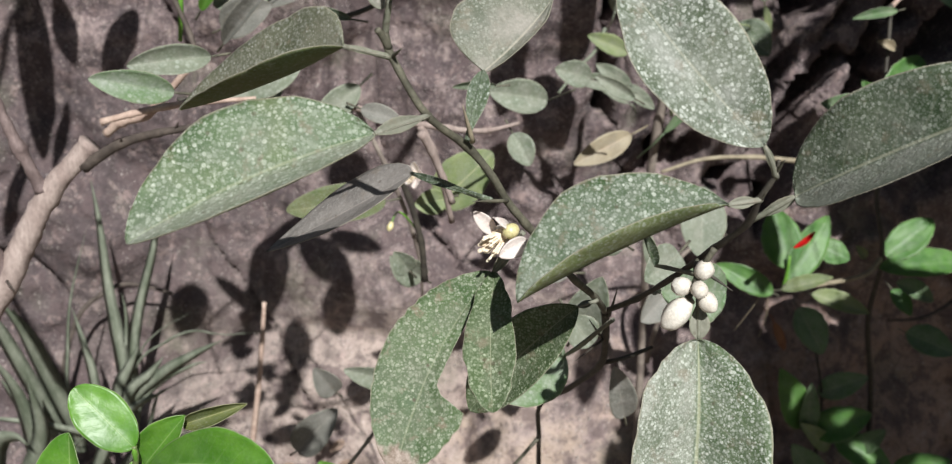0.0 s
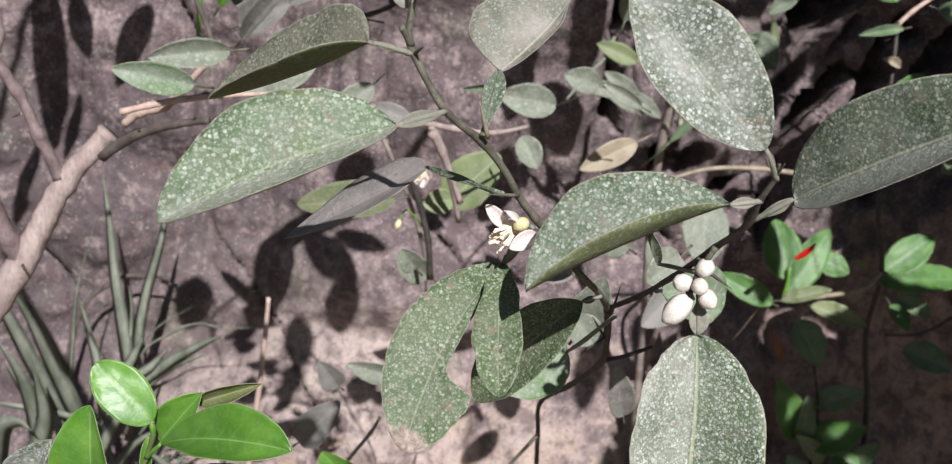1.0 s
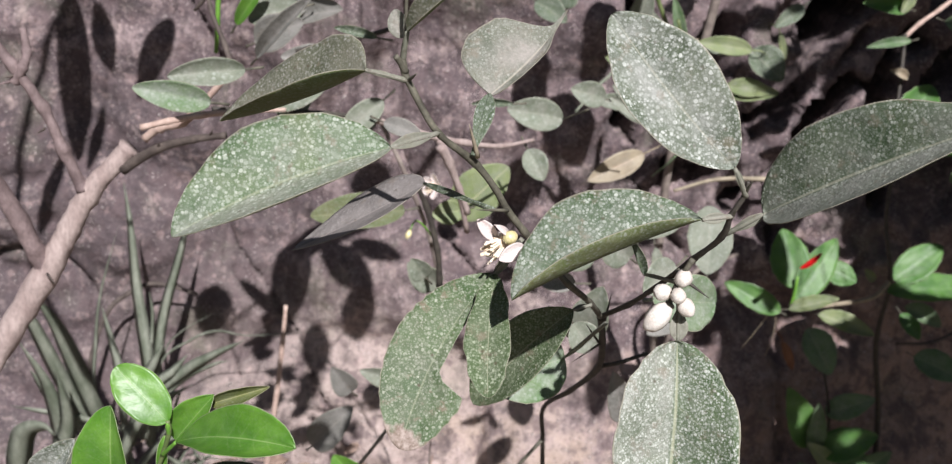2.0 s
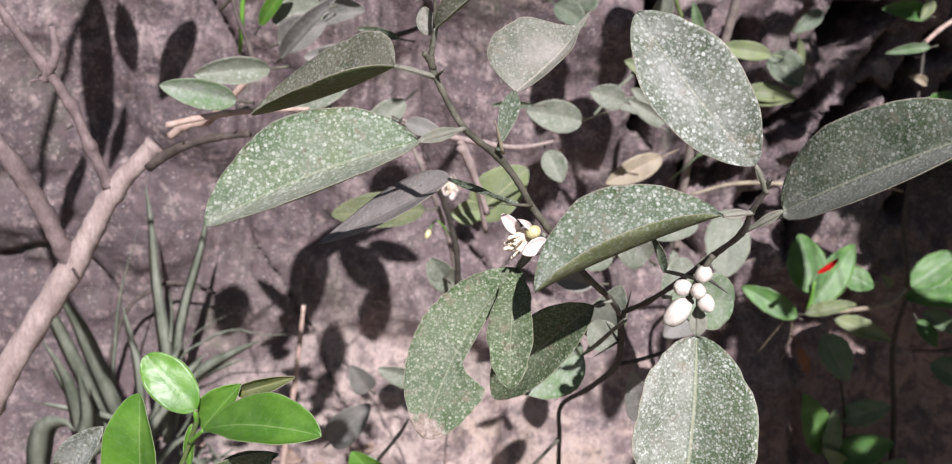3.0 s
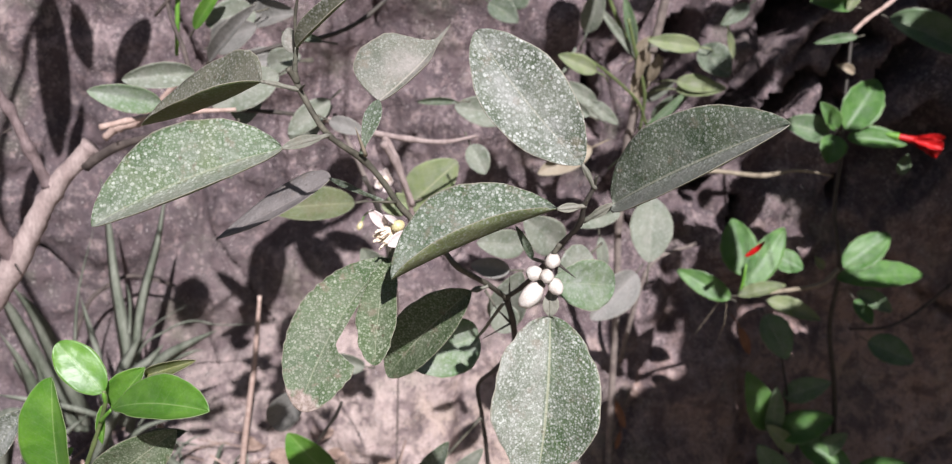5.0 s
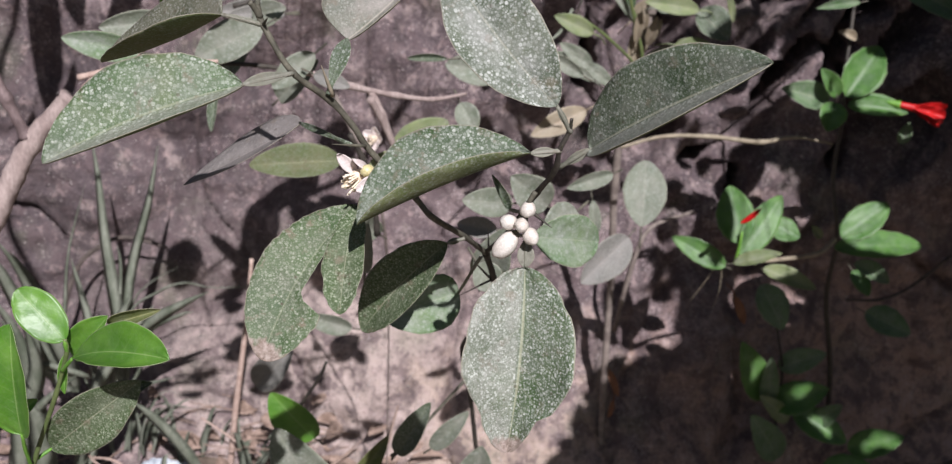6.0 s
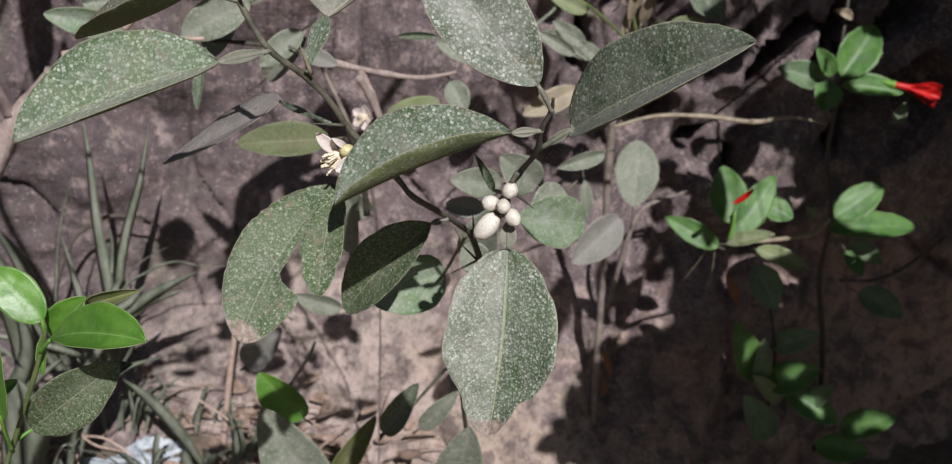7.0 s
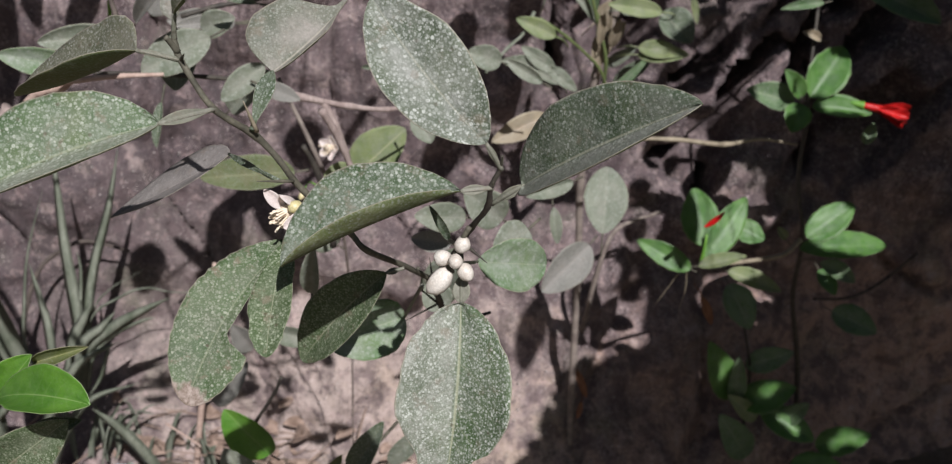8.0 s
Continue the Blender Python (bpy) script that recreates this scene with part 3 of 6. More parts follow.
# stems and twigs
part("stem", tube([(-0.03, 0.98, -0.12), (0.0, 0.96, 0.1), (0.0258, 0.9000, 0.3261), (0.0171, 0.8000, 0.5383), (0.0119, 0.7300, 0.6282), (0.0089, 0.6800, 0.6837), (0.0225, 0.6200, 0.7292), (0.0324, 0.5600, 0.7753), (0.0308, 0.5300, 0.8066), (0.0258, 0.5000, 0.8351)],
                  [0.006, 0.0042, 0.0026, 0.002, 0.0017, 0.0016, 0.0018, 0.002, 0.0019, 0.0019], 10, 6, 0.12, 0.12), M_TWIG_DARK, shrub, "dark thin woody stem")
part("twig", tube([(0.0258, 0.5000, 0.8351), (0.0148, 0.4550, 0.8620), (0.0010, 0.4120, 0.8881), (-0.0060, 0.4100, 0.8975), (-0.0190, 0.3960, 0.9175), (-0.0255, 0.3910, 0.9275), (-0.0305, 0.3870, 0.9375), (-0.0385, 0.3830, 0.9491), (-0.0512, 0.3720, 0.9628), (-0.0594, 0.3700, 0.9777), (-0.0630, 0.3700, 0.9875), (-0.0616, 0.3680, 0.9995), (-0.0604, 0.3660, 1.0143), (-0.0540, 0.3600, 1.0346)],
                  [0.0015, 0.0015, 0.0014, 0.0013, 0.0015, 0.0013, 0.0013, 0.0015, 0.0012, 0.0012, 0.0013, 0.0007, 0.0006, 0.0006], 12, 10, 0.14, 0.12), M_TWIG, shrub, "green-grey slender leafy twig")
part("twig", tube([(0.0258, 0.5000, 0.8351), (0.0337, 0.4600, 0.8589), (0.0405, 0.4250, 0.8823), (0.0475, 0.3900, 0.9078), (0.0535, 0.3720, 0.9233), (0.0544, 0.3640, 0.9345), (0.0578, 0.3610, 0.9429), (0.0584, 0.3600, 0.9482)],
                  [0.0014, 0.0013, 0.0012, 0.0012, 0.0012, 0.0011, 0.0009, 0.0005], 12, 9, 0.24, 0.24), M_TWIG_DARK, shrub, "dark slender flowering twig")
part("twig", tube([(0.0335, 0.5580, 0.7779), (0.0438, 0.5500, 0.7843), (0.0611, 0.5600, 0.7853)], [0.0014, 0.0013, 0.001], 8, 5, 0.1), M_TWIG_DARK, shrub)
thorn((-0.0370, 0.3790, 0.9520), (-0.0400, 0.3720, 0.9660), 0.0010, M_STRAW)
thorn((-0.0255, 0.3880, 0.9285), (-0.0375, 0.3730, 0.9335))
thorn((0.0578, 0.3610, 0.9434), (0.0586, 0.3550, 0.9498))
thorn((0.0541, 0.3680, 0.9299), (0.0554, 0.3600, 0.9381))
thorn((0.0278, 0.5000, 0.8324), (0.0269, 0.4700, 0.8604), mat=M_TWIG_DARK)
thorn((0.0301, 0.5300, 0.8059), (0.0115, 0.5000, 0.8089), mat=M_TWIG_DARK)
thorn((0.0430, 0.3960, 0.8990), (0.0540, 0.3860, 0.8930), 0.0010, M_TWIG_DARK)
thorn((0.0287, 0.5300, 0.8066), (0.0183, 0.5000, 0.8309), mat=M_TWIG_DARK)
part("twig_stub", tube([(-0.0622, 0.3700, 0.9850), (-0.0640, 0.3680, 0.9890), (-0.0652, 0.3665, 0.9912)], [0.0012, 0.0011, 0.0010], 9, 4, 0.25), M_TWIG, shrub)
thorn((-0.0615, 0.3700, 0.9820), (-0.0577, 0.3620, 0.9861))

# the large leaves of the near branch
citrus_leaf((-0.0663, 0.3510, 0.9628), (-0.1382, 0.3320, 0.9372), 0.0231, 68, -10, (-0.0508, 0.3720, 0.9628), 0.0028, sway=-0.035, bend=0.02, peak=0.47, seed=1, label="broad green leaf thickly speckled with pale dust")
citrus_leaf((-0.0754, 0.3630, 0.9870), (-0.1348, 0.3940, 0.9621), 0.0201, 93, -18, (-0.0615, 0.3700, 0.9820), 0.0012, M_LEAF_BROWNED, bend=0.0, sway=0.03, cup=0.1, peak=0.3, seed=2, label="grey dusty leaf folded along its midrib")
citrus_leaf((-0.0596, 0.4260, 0.9281), (-0.1200, 0.4390, 0.8935), 0.0172, 72, -50, (-0.0312, 0.3850, 0.9298), 0.0017, M_LEAF_MAUVE, M_LEAF_DARK, sway=0.01, peak=0.36, blunt=0.8, tail=0.12, bend=0.0, cup=0.1, seed=3, label="narrow mauve-grey leaf folded to a sharp tip")
citrus_leaf((0.0428, 0.3580, 0.9347), (-0.0248, 0.3450, 0.9089), 0.0248, 122, -11, (0.0549, 0.3640, 0.9341), 0.0022, M_LEAF_DEEP, sway=-0.02, bend=0.0, cup=0.12, peak=0.52, seed=4, cut_left=(-0.06, 1.06, 0.52), label="dark green speckled leaf folded along its midrib")
citrus_leaf((0.0522, 0.3560, 0.9542), (0.0097, 0.3740, 1.0048), 0.0185, 26, 20, (0.0583, 0.3610, 0.9424), 0.0014, M_LEAF_DRY, sway=0.03, peak=0.5, seed=5, label="upright grey-green leaf covered in pale specks")
citrus_leaf((0.0670, 0.3660, 0.9344), (0.1221, 0.3180, 0.9791), 0.0218, -8, 76, (0.0551, 0.3720, 0.9246), 0.0022, M_LEAF_FOLDED, sway=0.02, bend=0.03, peak=0.42, seed=6, label="grey-green speckled leaf with curled lower edge")
citrus_leaf((0.0429, 0.3870, 0.8742), (0.0357, 0.3650, 0.7935), 0.0280, 34, 24, (0.0435, 0.3920, 0.8875), 0.0042, M_LEAF_SCORCHED, sway=0.02, bend=0.05, peak=0.46, seed=7, blunt=0.52, nick=0.028, wave=0.1, tail=0.22, cut_left=(0.74, 1.0, 0.7), label="hanging oval leaf with silvery specks and a scorched tip")
citrus_leaf((-0.0305, 0.3970, 0.8985), (-0.0658, 0.3440, 0.8500), 0.0184, 14, 4, (-0.0195, 0.3940, 0.9150), 0.0022, M_LEAF_TORN, sway=-0.06, bend=0.04, peak=0.54, blunt=0.5, nick=0.022, seed=8, nu=44, cut_left=(0.12, 0.68, 0.22), label="torn speckled leaf with a brown tip")
citrus_leaf((-0.0302, 0.3940, 0.8998), (-0.0332, 0.3460, 0.8700), 0.0092, 26, 10, None, 0, M_LEAF_LOBE, sway=-0.02, peak=0.6, blunt=0.45, nick=0.05, seed=9, label="loose torn lobe of a speckled leaf")
citrus_leaf((0.0065, 0.4480, 0.8612), (-0.0402, 0.4664, 0.8029), 0.0166, 46, 6, (0.0150, 0.4500, 0.8630), 0.0018, M_LEAF_LOBE, sway=-0.03, bend=0.02, peak=0.47, seed=10, label="dark green leaf half in shade")
citrus_leaf((0.0100, 0.5300, 0.7970), (-0.0330, 0.5050, 0.7930), 0.0185, 18, 30, (0.0233, 0.4600, 0.8490), 0.001, M_MOTTLED, peak=0.45, blunt=0.5, seed=11, label="rounded pale green leaf half in shade")
citrus_leaf((0.0518, 0.5000, 0.8449), (0.0916, 0.5300, 0.8303), 0.0158, 18, 14, (0.0411, 0.4600, 0.8612), 0.001, M_MOTTLED, peak=0.5, blunt=0.55, seed=12, label="rounded speckled leaf behind the buds")
citrus_leaf((-0.0326, 0.3960, 0.9717), (-0.0017, 0.4250, 1.0001), 0.0232, 0, 64, (-0.0388, 0.3780, 0.9529), 0.0042, M_LEAF_DUSTY, M_LEAF_DARK, peak=0.3, blunt=0.6, sway=-0.05, tail=0.86, cut_right=(-0.06, 1.06, 0.34), seed=13, label="grey folded leaf with a broad winged stalk")
citrus_leaf((-0.0609, 0.3660, 0.9998), (-0.0339, 0.3500, 1.0240), 0.0064, 25, 76, (-0.0630, 0.3700, 0.9895), 0.001, M_LEAF_BROWNED, peak=0.45, seed=14, label="dull olive folded leaf at the twig's top")
citrus_leaf((-0.0640, 0.3760, 0.9960), (-0.0660, 0.3780, 1.0060), 0.0040, 20, 30, None, 0, M_LEAF_DUSTY, peak=0.45, seed=16)
citrus_leaf((0.0371, 0.4400, 0.8820), (0.0283, 0.4300, 0.9029), 0.0034, 60, 40, (0.0448, 0.4000, 0.8939), 0.001, M_LEAF_DARK, peak=0.45, seed=15)

# buds and blossom
part("twig", tube([(0.0435, 0.3920, 0.8869), (0.0429, 0.3960, 0.8982), (0.0441, 0.3980, 0.9006)], [0.001, 0.001, 0.001], 7, 4), M_TWIG, shrub)
part("flower_stalk", tube([(0.0464, 0.3850, 0.9097), (0.0428, 0.3860, 0.9026), (0.0401, 0.3870, 0.8956), (0.0390, 0.3870, 0.8912)], [0.0012, 0.0011, 0.001, 0.0009], 8, 5), M_TWIG, shrub)


def bud(at, r, axis, long, seed, from_at):
    ob = part("flower_bud", ball(at, r, axis, long, uneven=0.1, seed=seed), M_BUD, shrub, "closed white waxy bud")
    a = Vector(at) - Vector(axis).normalized() * r * long * 0.92
    part("calyx", ball(a, r * 0.5, axis, 0.5, 6, 10), M_TWIG, ob)
    part("bud_stalk", tube([from_at, Vector(from_at).lerp(a, 0.5), a], [0.0007, 0.0007, 0.0009], 7, 3), M_TWIG, ob)


HUB = (0.0417, 0.3900, 0.8947)
bud((0.0340, 0.3840, 0.8858), 0.0045, (-0.66, -0.1, -0.75), 1.62, 1, HUB)
bud((0.0352, 0.3840, 0.8963), 0.0034, (-0.7, -0.4, 0.1), 1.12, 2, HUB)
bud((0.0406, 0.3800, 0.8964), 0.0031, (0.1, -0.9, -0.3), 1.05, 3, HUB)
bud((0.0434, 0.3860, 0.9013), 0.0034, (0.45, -0.3, 0.75), 1.15, 4, HUB)
bud((0.0448, 0.3840, 0.8899), 0.0034, (0.45, -0.3, -0.7), 1.25, 5, HUB)


def blossom(plant, centre, look_to, size, petals, seed, stamens=30):
    """An opened citrus flower: thick white petals, a bundle of stamens and a round yellowish pistil."""
    rnd = random.Random(seed)
    centre, look_to = Vector(centre), Vector(look_to).normalized()
    ob = part("blossom", ball(centre - look_to * size * 0.25, size * 0.22, look_to, 0.7, 7, 10), M_TWIG, plant, "opened white citrus blossom with cream stamens")
    side = look_to.cross(Vector((0.2, 0.1, 1))).normalized()
    up = side.cross(look_to)
    for a, reach, back, w in petals:
        way = (side * math.cos(radians(a)) + up * math.sin(radians(a))) * reach + look_to * back
        part("petal", blade(centre - look_to * size * 0.15, centre + way * size, w * size, 25, 25, bend=-0.12, peak=0.55, blunt=0.6,
                            face=look_to - way * 0.5, thick=0.0005, nu=12, nv=4, seed=rnd.random() * 9), M_PETAL, ob)
    part("stamen_column", tube([centre - look_to * size * 0.1, centre + look_to * size * 0.2, centre + look_to * size * 0.42], [size * 0.2, size * 0.24, size * 0.26], 14, 3, 0.1), M_POLLEN, ob)
    for k in range(stamens):
        a, o = rnd.uniform(0, 6.28), rnd.uniform(0.2, 0.4)
        q = (side * math.cos(a) + up * math.sin(a)) * o
        tip = centre + (look_to * rnd.uniform(0.6, 0.95) + q + Vector((0, 0, -0.12))) * size
        made = [tube([centre + q * size * 0.35, centre.lerp(tip, 0.55) + q * size * 0.12, tip], [0.0005, 0.00045, 0.00035], 5, 3), ball(tip, 0.00055, look_to + q, 1.7, 5, 7)]
        part("stamen", join(*made), M_POLLEN, ob)
    return ob


flower = blossom(shrub, (-0.0262, 0.3880, 0.9168), (-0.75, -0.5, -0.25), 0.0108, ((110, 0.95, 0.45, 0.36), (330, 0.7, -0.1, 0.36), (215, 0.75, 0.5, 0.3)), 4, 34)
part("pistil", ball((-0.0246, 0.3830, 0.9192), 0.0027, (-0.75, -0.5, -0.25), 1.15), M_PISTIL, flower, "round yellow-green pistil")
part("petal", blade((-0.0190, 0.3840, 0.9150), (-0.0290, 0.3780, 0.9118), 0.0042, 40, 40, bend=0.08, peak=0.5, blunt=0.5, nu=14, nv=5, thick=0.0006), M_PETAL, flower)
part("petal", blade((-0.0300, 0.3880, 0.9168), (-0.0372, 0.3850, 0.9258), 0.0030, 30, 25, bend=0.04, peak=0.5, blunt=0.5, nu=12, nv=4, thick=0.0006), M_PETAL, flower)
part("flower_stalk", tube([(-0.0208, 0.3920, 0.9140), (-0.0233, 0.3900, 0.9152), (-0.0252, 0.3880, 0.9164)], [0.001, 0.0011, 0.0013], 7, 3), M_TWIG, shrub)
blossom(shrub, (-0.0839, 0.9500, 0.7734), (-0.5, -0.8, 0.2), 0.016, ((20, 0.8, 0.3, 0.35), (95, 0.8, 0.3, 0.35), (170, 0.8, 0.3, 0.35), (240, 0.8, 0.3, 0.35), (310, 0.8, 0.3, 0.35)), 9, 12)


part("twig", tube([(-0.0782, 0.9000, 0.7326), (-0.0888, 0.8900, 0.7524), (-0.0967, 0.8850, 0.7598), (-0.1019, 0.8800, 0.7522)], [0.0008, 0.0008, 0.0008, 0.0006], 6, 5), M_STALK, shrub)
part("flower_bud", ball((-0.1028, 0.8770, 0.7497), 0.0028, (-0.4, -0.4, -0.8), 1.6, uneven=0.2, seed=8), M_PISTIL, shrub, "small yellowish faded bud")
# the older wood at the side
BW = "pale grey-brown older branch with a cut end"
part("branch", tube([(-0.74, 0.82, -0.06), (-0.66, 0.78, 0.22), (-0.5340, 0.7400, 0.5067), (-0.4603, 0.7500, 0.6400), (-0.3797, 0.7600, 0.7578), (-0.3420, 0.7650, 0.8182), (-0.3058, 0.7700, 0.8573)], [0.0160, 0.0146, 0.0130, 0.0116, 0.0098, 0.0078, 0.0070], 16, 14, 0.2, 0.14), M_BARK, shrub, BW)
part("branch", tube([(-0.3797, 0.7600, 0.7578), (-0.3881, 0.7500, 0.8007), (-0.4048, 0.7400, 0.8488), (-0.4288, 0.7300, 0.8958)], [0.0076, 0.0068, 0.0066, 0.0062], 14, 12, 0.25, 0.2), M_BARK_PURPLE, shrub, "dull reddish side branch")
part("branch", tube([(-0.3429, 0.7630, 0.8247), (-0.3529, 0.7600, 0.8574), (-0.3620, 0.7550, 0.8912), (-0.3782, 0.7500, 0.9237), (-0.3984, 0.7500, 0.9544), (-0.4159, 0.7500, 0.9843)], [0.0045, 0.0042, 0.0038, 0.0040, 0.0033, 0.0027], 12, 12, 0.26, 0.35), M_BARK_PURPLE, shrub, "thin purplish thorny side branch")
part("branch", tube([(-0.3780, 0.7500, 0.9110), (-0.3700, 0.7500, 0.9210), (-0.3700, 0.7600, 0.9310), (-0.3750, 0.7700, 0.9460)], [0.0036, 0.0034, 0.0030, 0.0022], 10, 8, 0.24, 0.3), M_BARK_PURPLE, shrub)
thorn((-0.3790, 0.7500, 0.9120), (-0.3860, 0.7400, 0.9100), 0.0016, M_BARK_PURPLE)
part("twig", tube([(-0.3121, 0.7680, 0.8403), (-0.2819, 0.7600, 0.8581), (-0.2505, 0.7500, 0.8679), (-0.2252, 0.7450, 0.8721)], [0.0044, 0.0034, 0.0028, 0.0024], 10, 6, 0.1, 0.2), M_BARK_DARK, shrub)
part("twig", tube([(-0.2851, 0.7400, 0.8791), (-0.2644, 0.7400, 0.8839), (-0.2431, 0.7450, 0.8871), (-0.2125, 0.7500, 0.8891), (-0.1828, 0.7600, 0.8881)], [0.0023, 0.0023, 0.0024, 0.0019, 0.0014], 9, 6, 0.1, 0.2), M_PINK_TWIG, shrub, "pinkish dry twig")
part("twig", tube([(-0.2930, 0.7680, 0.8640), (-0.2790, 0.7640, 0.8740), (-0.2600, 0.7600, 0.8790), (-0.2440, 0.7550, 0.8930), (-0.2250, 0.7500, 0.9120)], [0.0028, 0.0042, 0.0036, 0.0026, 0.0022], 10, 6, 0.14, 0.2), M_PINK_TWIG, shrub)
for a, b in (((-0.3734, 0.7520, 0.9154), (-0.3816, 0.7400, 0.9156)), ((-0.3631, 0.7560, 0.8743), (-0.3652, 0.7450, 0.8731)), ((-0.2819, 0.7600, 0.8581), (-0.2758, 0.7500, 0.8663)), ((-0.3720, 0.7450, 0.7626), (-0.3627, 0.7350, 0.7585)), ((-0.2384, 0.7480, 0.8699), (-0.2325, 0.7400, 0.8783))):
    thorn(a, b, 0.0012, M_BARK_DARK)
part("twig", tube([(-0.1244, 0.8000, 0.8732), (-0.0888, 0.8200, 0.8562), (-0.0507, 0.8400, 0.8432), (-0.0208, 0.8600, 0.8354), (0.0081, 0.8800, 0.8359)], [0.0027, 0.0028, 0.0025, 0.0020, 0.0014], 9, 8, 0.16, 0.3), M_BARK, shrub, "grey-pink bare twig")
part("twig", tube([(-0.0725, 0.8300, 0.8498), (-0.0634, 0.8300, 0.8286), (-0.0566, 0.8400, 0.8014), (-0.0501, 0.8600, 0.7583)], [0.0032, 0.0032, 0.0027, 0.0022], 9, 6, 0.1, 0.2), M_BARK, shrub)
part("twig", tube([(-0.0931, 0.8400, 0.8083), (-0.0846, 0.8500, 0.7836), (-0.0763, 0.8600, 0.7410), (-0.0753, 0.8700, 0.7021)], [0.0021, 0.0027, 0.0027, 0.0028], 8, 5, 0.1, 0.2), M_TWIG_DARK, shrub)
part("twig", tube([(-0.0705, 0.8000, 0.8502), (-0.0631, 0.8100, 0.8326), (-0.0554, 0.8200, 0.8092), (-0.0489, 0.8300, 0.7849)], [0.0030, 0.0031, 0.0026, 0.0026], 8, 5, 0.1, 0.2), M_BARK, shrub)

# leaves farther back on the shrub
def back_leaf(base, tip, w, left=25, right=18, mat=None, plant=None, stalk_to=None, **more):
    ob = part("leaf", blade(base, tip, w, left, right, **{"blunt": 0.6, "nu": 16, "nv": 5, **more}), mat or M_PALE, plant or shrub, under=M_UNDER if mat in (None, M_PALE, M_LEAF_DARK, M_LEAF) else None)
    a = Vector(stalk_to) if stalk_to else Vector(base) + (Vector(base) - Vector(tip)).normalized() * 0.012 + Vector((0, 0.004, 0))
    part("petiole", tube([base, Vector(base).lerp(a, 0.5), a], [0.0008, 0.0009, 0.0011], 6, 3), M_TWIG, ob)
    return ob


back_leaf((-0.2166, 0.6800, 0.9101), (-0.2590, 0.6550, 0.9250), 0.0114, 20, 40, M_MOTTLED, seed=21)
back_leaf((-0.2012, 0.7200, 0.9250), (-0.2500, 0.7000, 0.9238), 0.0126, 30, 50, M_PALE, seed=22)
back_leaf((-0.1480, 0.8600, 0.9100), (-0.1920, 0.8400, 0.9110), 0.0085, 20, 30, M_LEAF_GREY, seed=23)
back_leaf((-0.1118, 0.7800, 0.8741), (-0.0821, 0.7700, 0.8662), 0.0078, 20, 30, M_LEAF_GREY, seed=25)
back_leaf((0.0396, 0.9700, 0.8341), (-0.0138, 0.9600, 0.8464), 0.0172, 20, 30, seed=26, stalk_to=(0.0601, 0.9300, 0.8523))
back_leaf((0.0027, 0.8800, 0.8272), (0.0163, 0.8700, 0.8019), 0.0123, 20, 30, seed=27)
back_leaf((0.0828, 1.0000, 0.8473), (0.0483, 0.9900, 0.8597), 0.0139, 20, 30, seed=28)
back_leaf((0.1245, 1.0000, 0.8270), (0.0875, 1.0000, 0.8497), 0.0089, 20, 50, seed=29)
back_leaf((-0.0631, 0.9600, 0.7408), (-0.0114, 0.9600, 0.7899), 0.0255, 15, 30, M_LIME, seed=30)
back_leaf((-0.0553, 0.8800, 0.7717), (-0.0810, 0.8700, 0.7706), 0.0121, 15, 30, M_LIME, seed=31)
back_leaf((-0.0794, 0.9200, 0.6833), (-0.1062, 0.9000, 0.7142), 0.0161, 20, 40, seed=32)
# darker underside material used throughout, in place of the shade on this leaf
back_leaf((-0.1035, 0.8500, 0.7811), (-0.1816, 0.8300, 0.7822), 0.0180, 40, 16, M_UNDER, seed=33)
back_leaf((-0.0875, 0.8600, 0.7153), (-0.0989, 0.8500, 0.7369), 0.0120, 30, 30, seed=34)
back_leaf((-0.1748, 0.7200, 0.8768), (-0.1790, 0.7100, 0.8452), 0.0055, 50, 40, M_LEAF_DARK, seed=35)
back_leaf((-0.0097, 0.9000, 0.8632), (-0.0467, 0.9000, 0.8633), 0.0074, 60, 60, M_LEAF_DARK, seed=36)
back_leaf((-0.1106, 0.9200, 0.5793), (-0.1550, 0.9000, 0.6035), 0.0127, 30, 40, seed=37)
back_leaf((0.0464, 0.7200, 0.7871), (0.0084, 0.7000, 0.7965), 0.0121, 15, 20, seed=38)
back_leaf((0.0754, 0.7400, 0.7783), (0.0455, 0.7200, 0.8096), 0.0166, 20, 25, seed=39)
back_leaf((0.0351, 0.7400, 0.7576), (0.0034, 0.7400, 0.7627), 0.0094, 20, 25, M_LEAF_GREY, seed=40)
back_leaf((0.1907, 0.9800, 0.6716), (0.1979, 1.0200, 0.7321), 0.0240, 12, 12, seed=41, peak=0.5, stalk_to=(0.1903, 0.9800, 0.6463))
back_leaf((0.1537, 0.9500, 0.7389), (0.1064, 0.9300, 0.7299), 0.0107, 30, 50, M_PALE, seed=42)
back_leaf((0.1747, 0.9600, 0.6671), (0.1248, 0.9300, 0.6279), 0.0214, 20, 35, M_LEAF_GREY, seed=43)
back_leaf((0.1401, 1.0000, 0.6935), (0.1461, 1.0000, 0.6524), 0.0076, 20, 35, seed=44)
back_leaf((-0.0545, 0.6000, 0.7799), (-0.0483, 0.5800, 0.8214), 0.0082, 30, 45, seed=45)
back_leaf((-0.1640, 0.9000, 0.5803), (-0.1787, 0.8800, 0.6162), 0.0137, 40, 20, M_LEAF_GREY, seed=46)
back_leaf((0.0252, 0.6200, 0.7649), (0.0388, 0.6000, 0.8117), 0.0147, 20, 30, seed=47)
back_leaf((0.0209, 0.6000, 0.7867), (0.0332, 0.6000, 0.7679), 0.0114, 20, 30, seed=48)
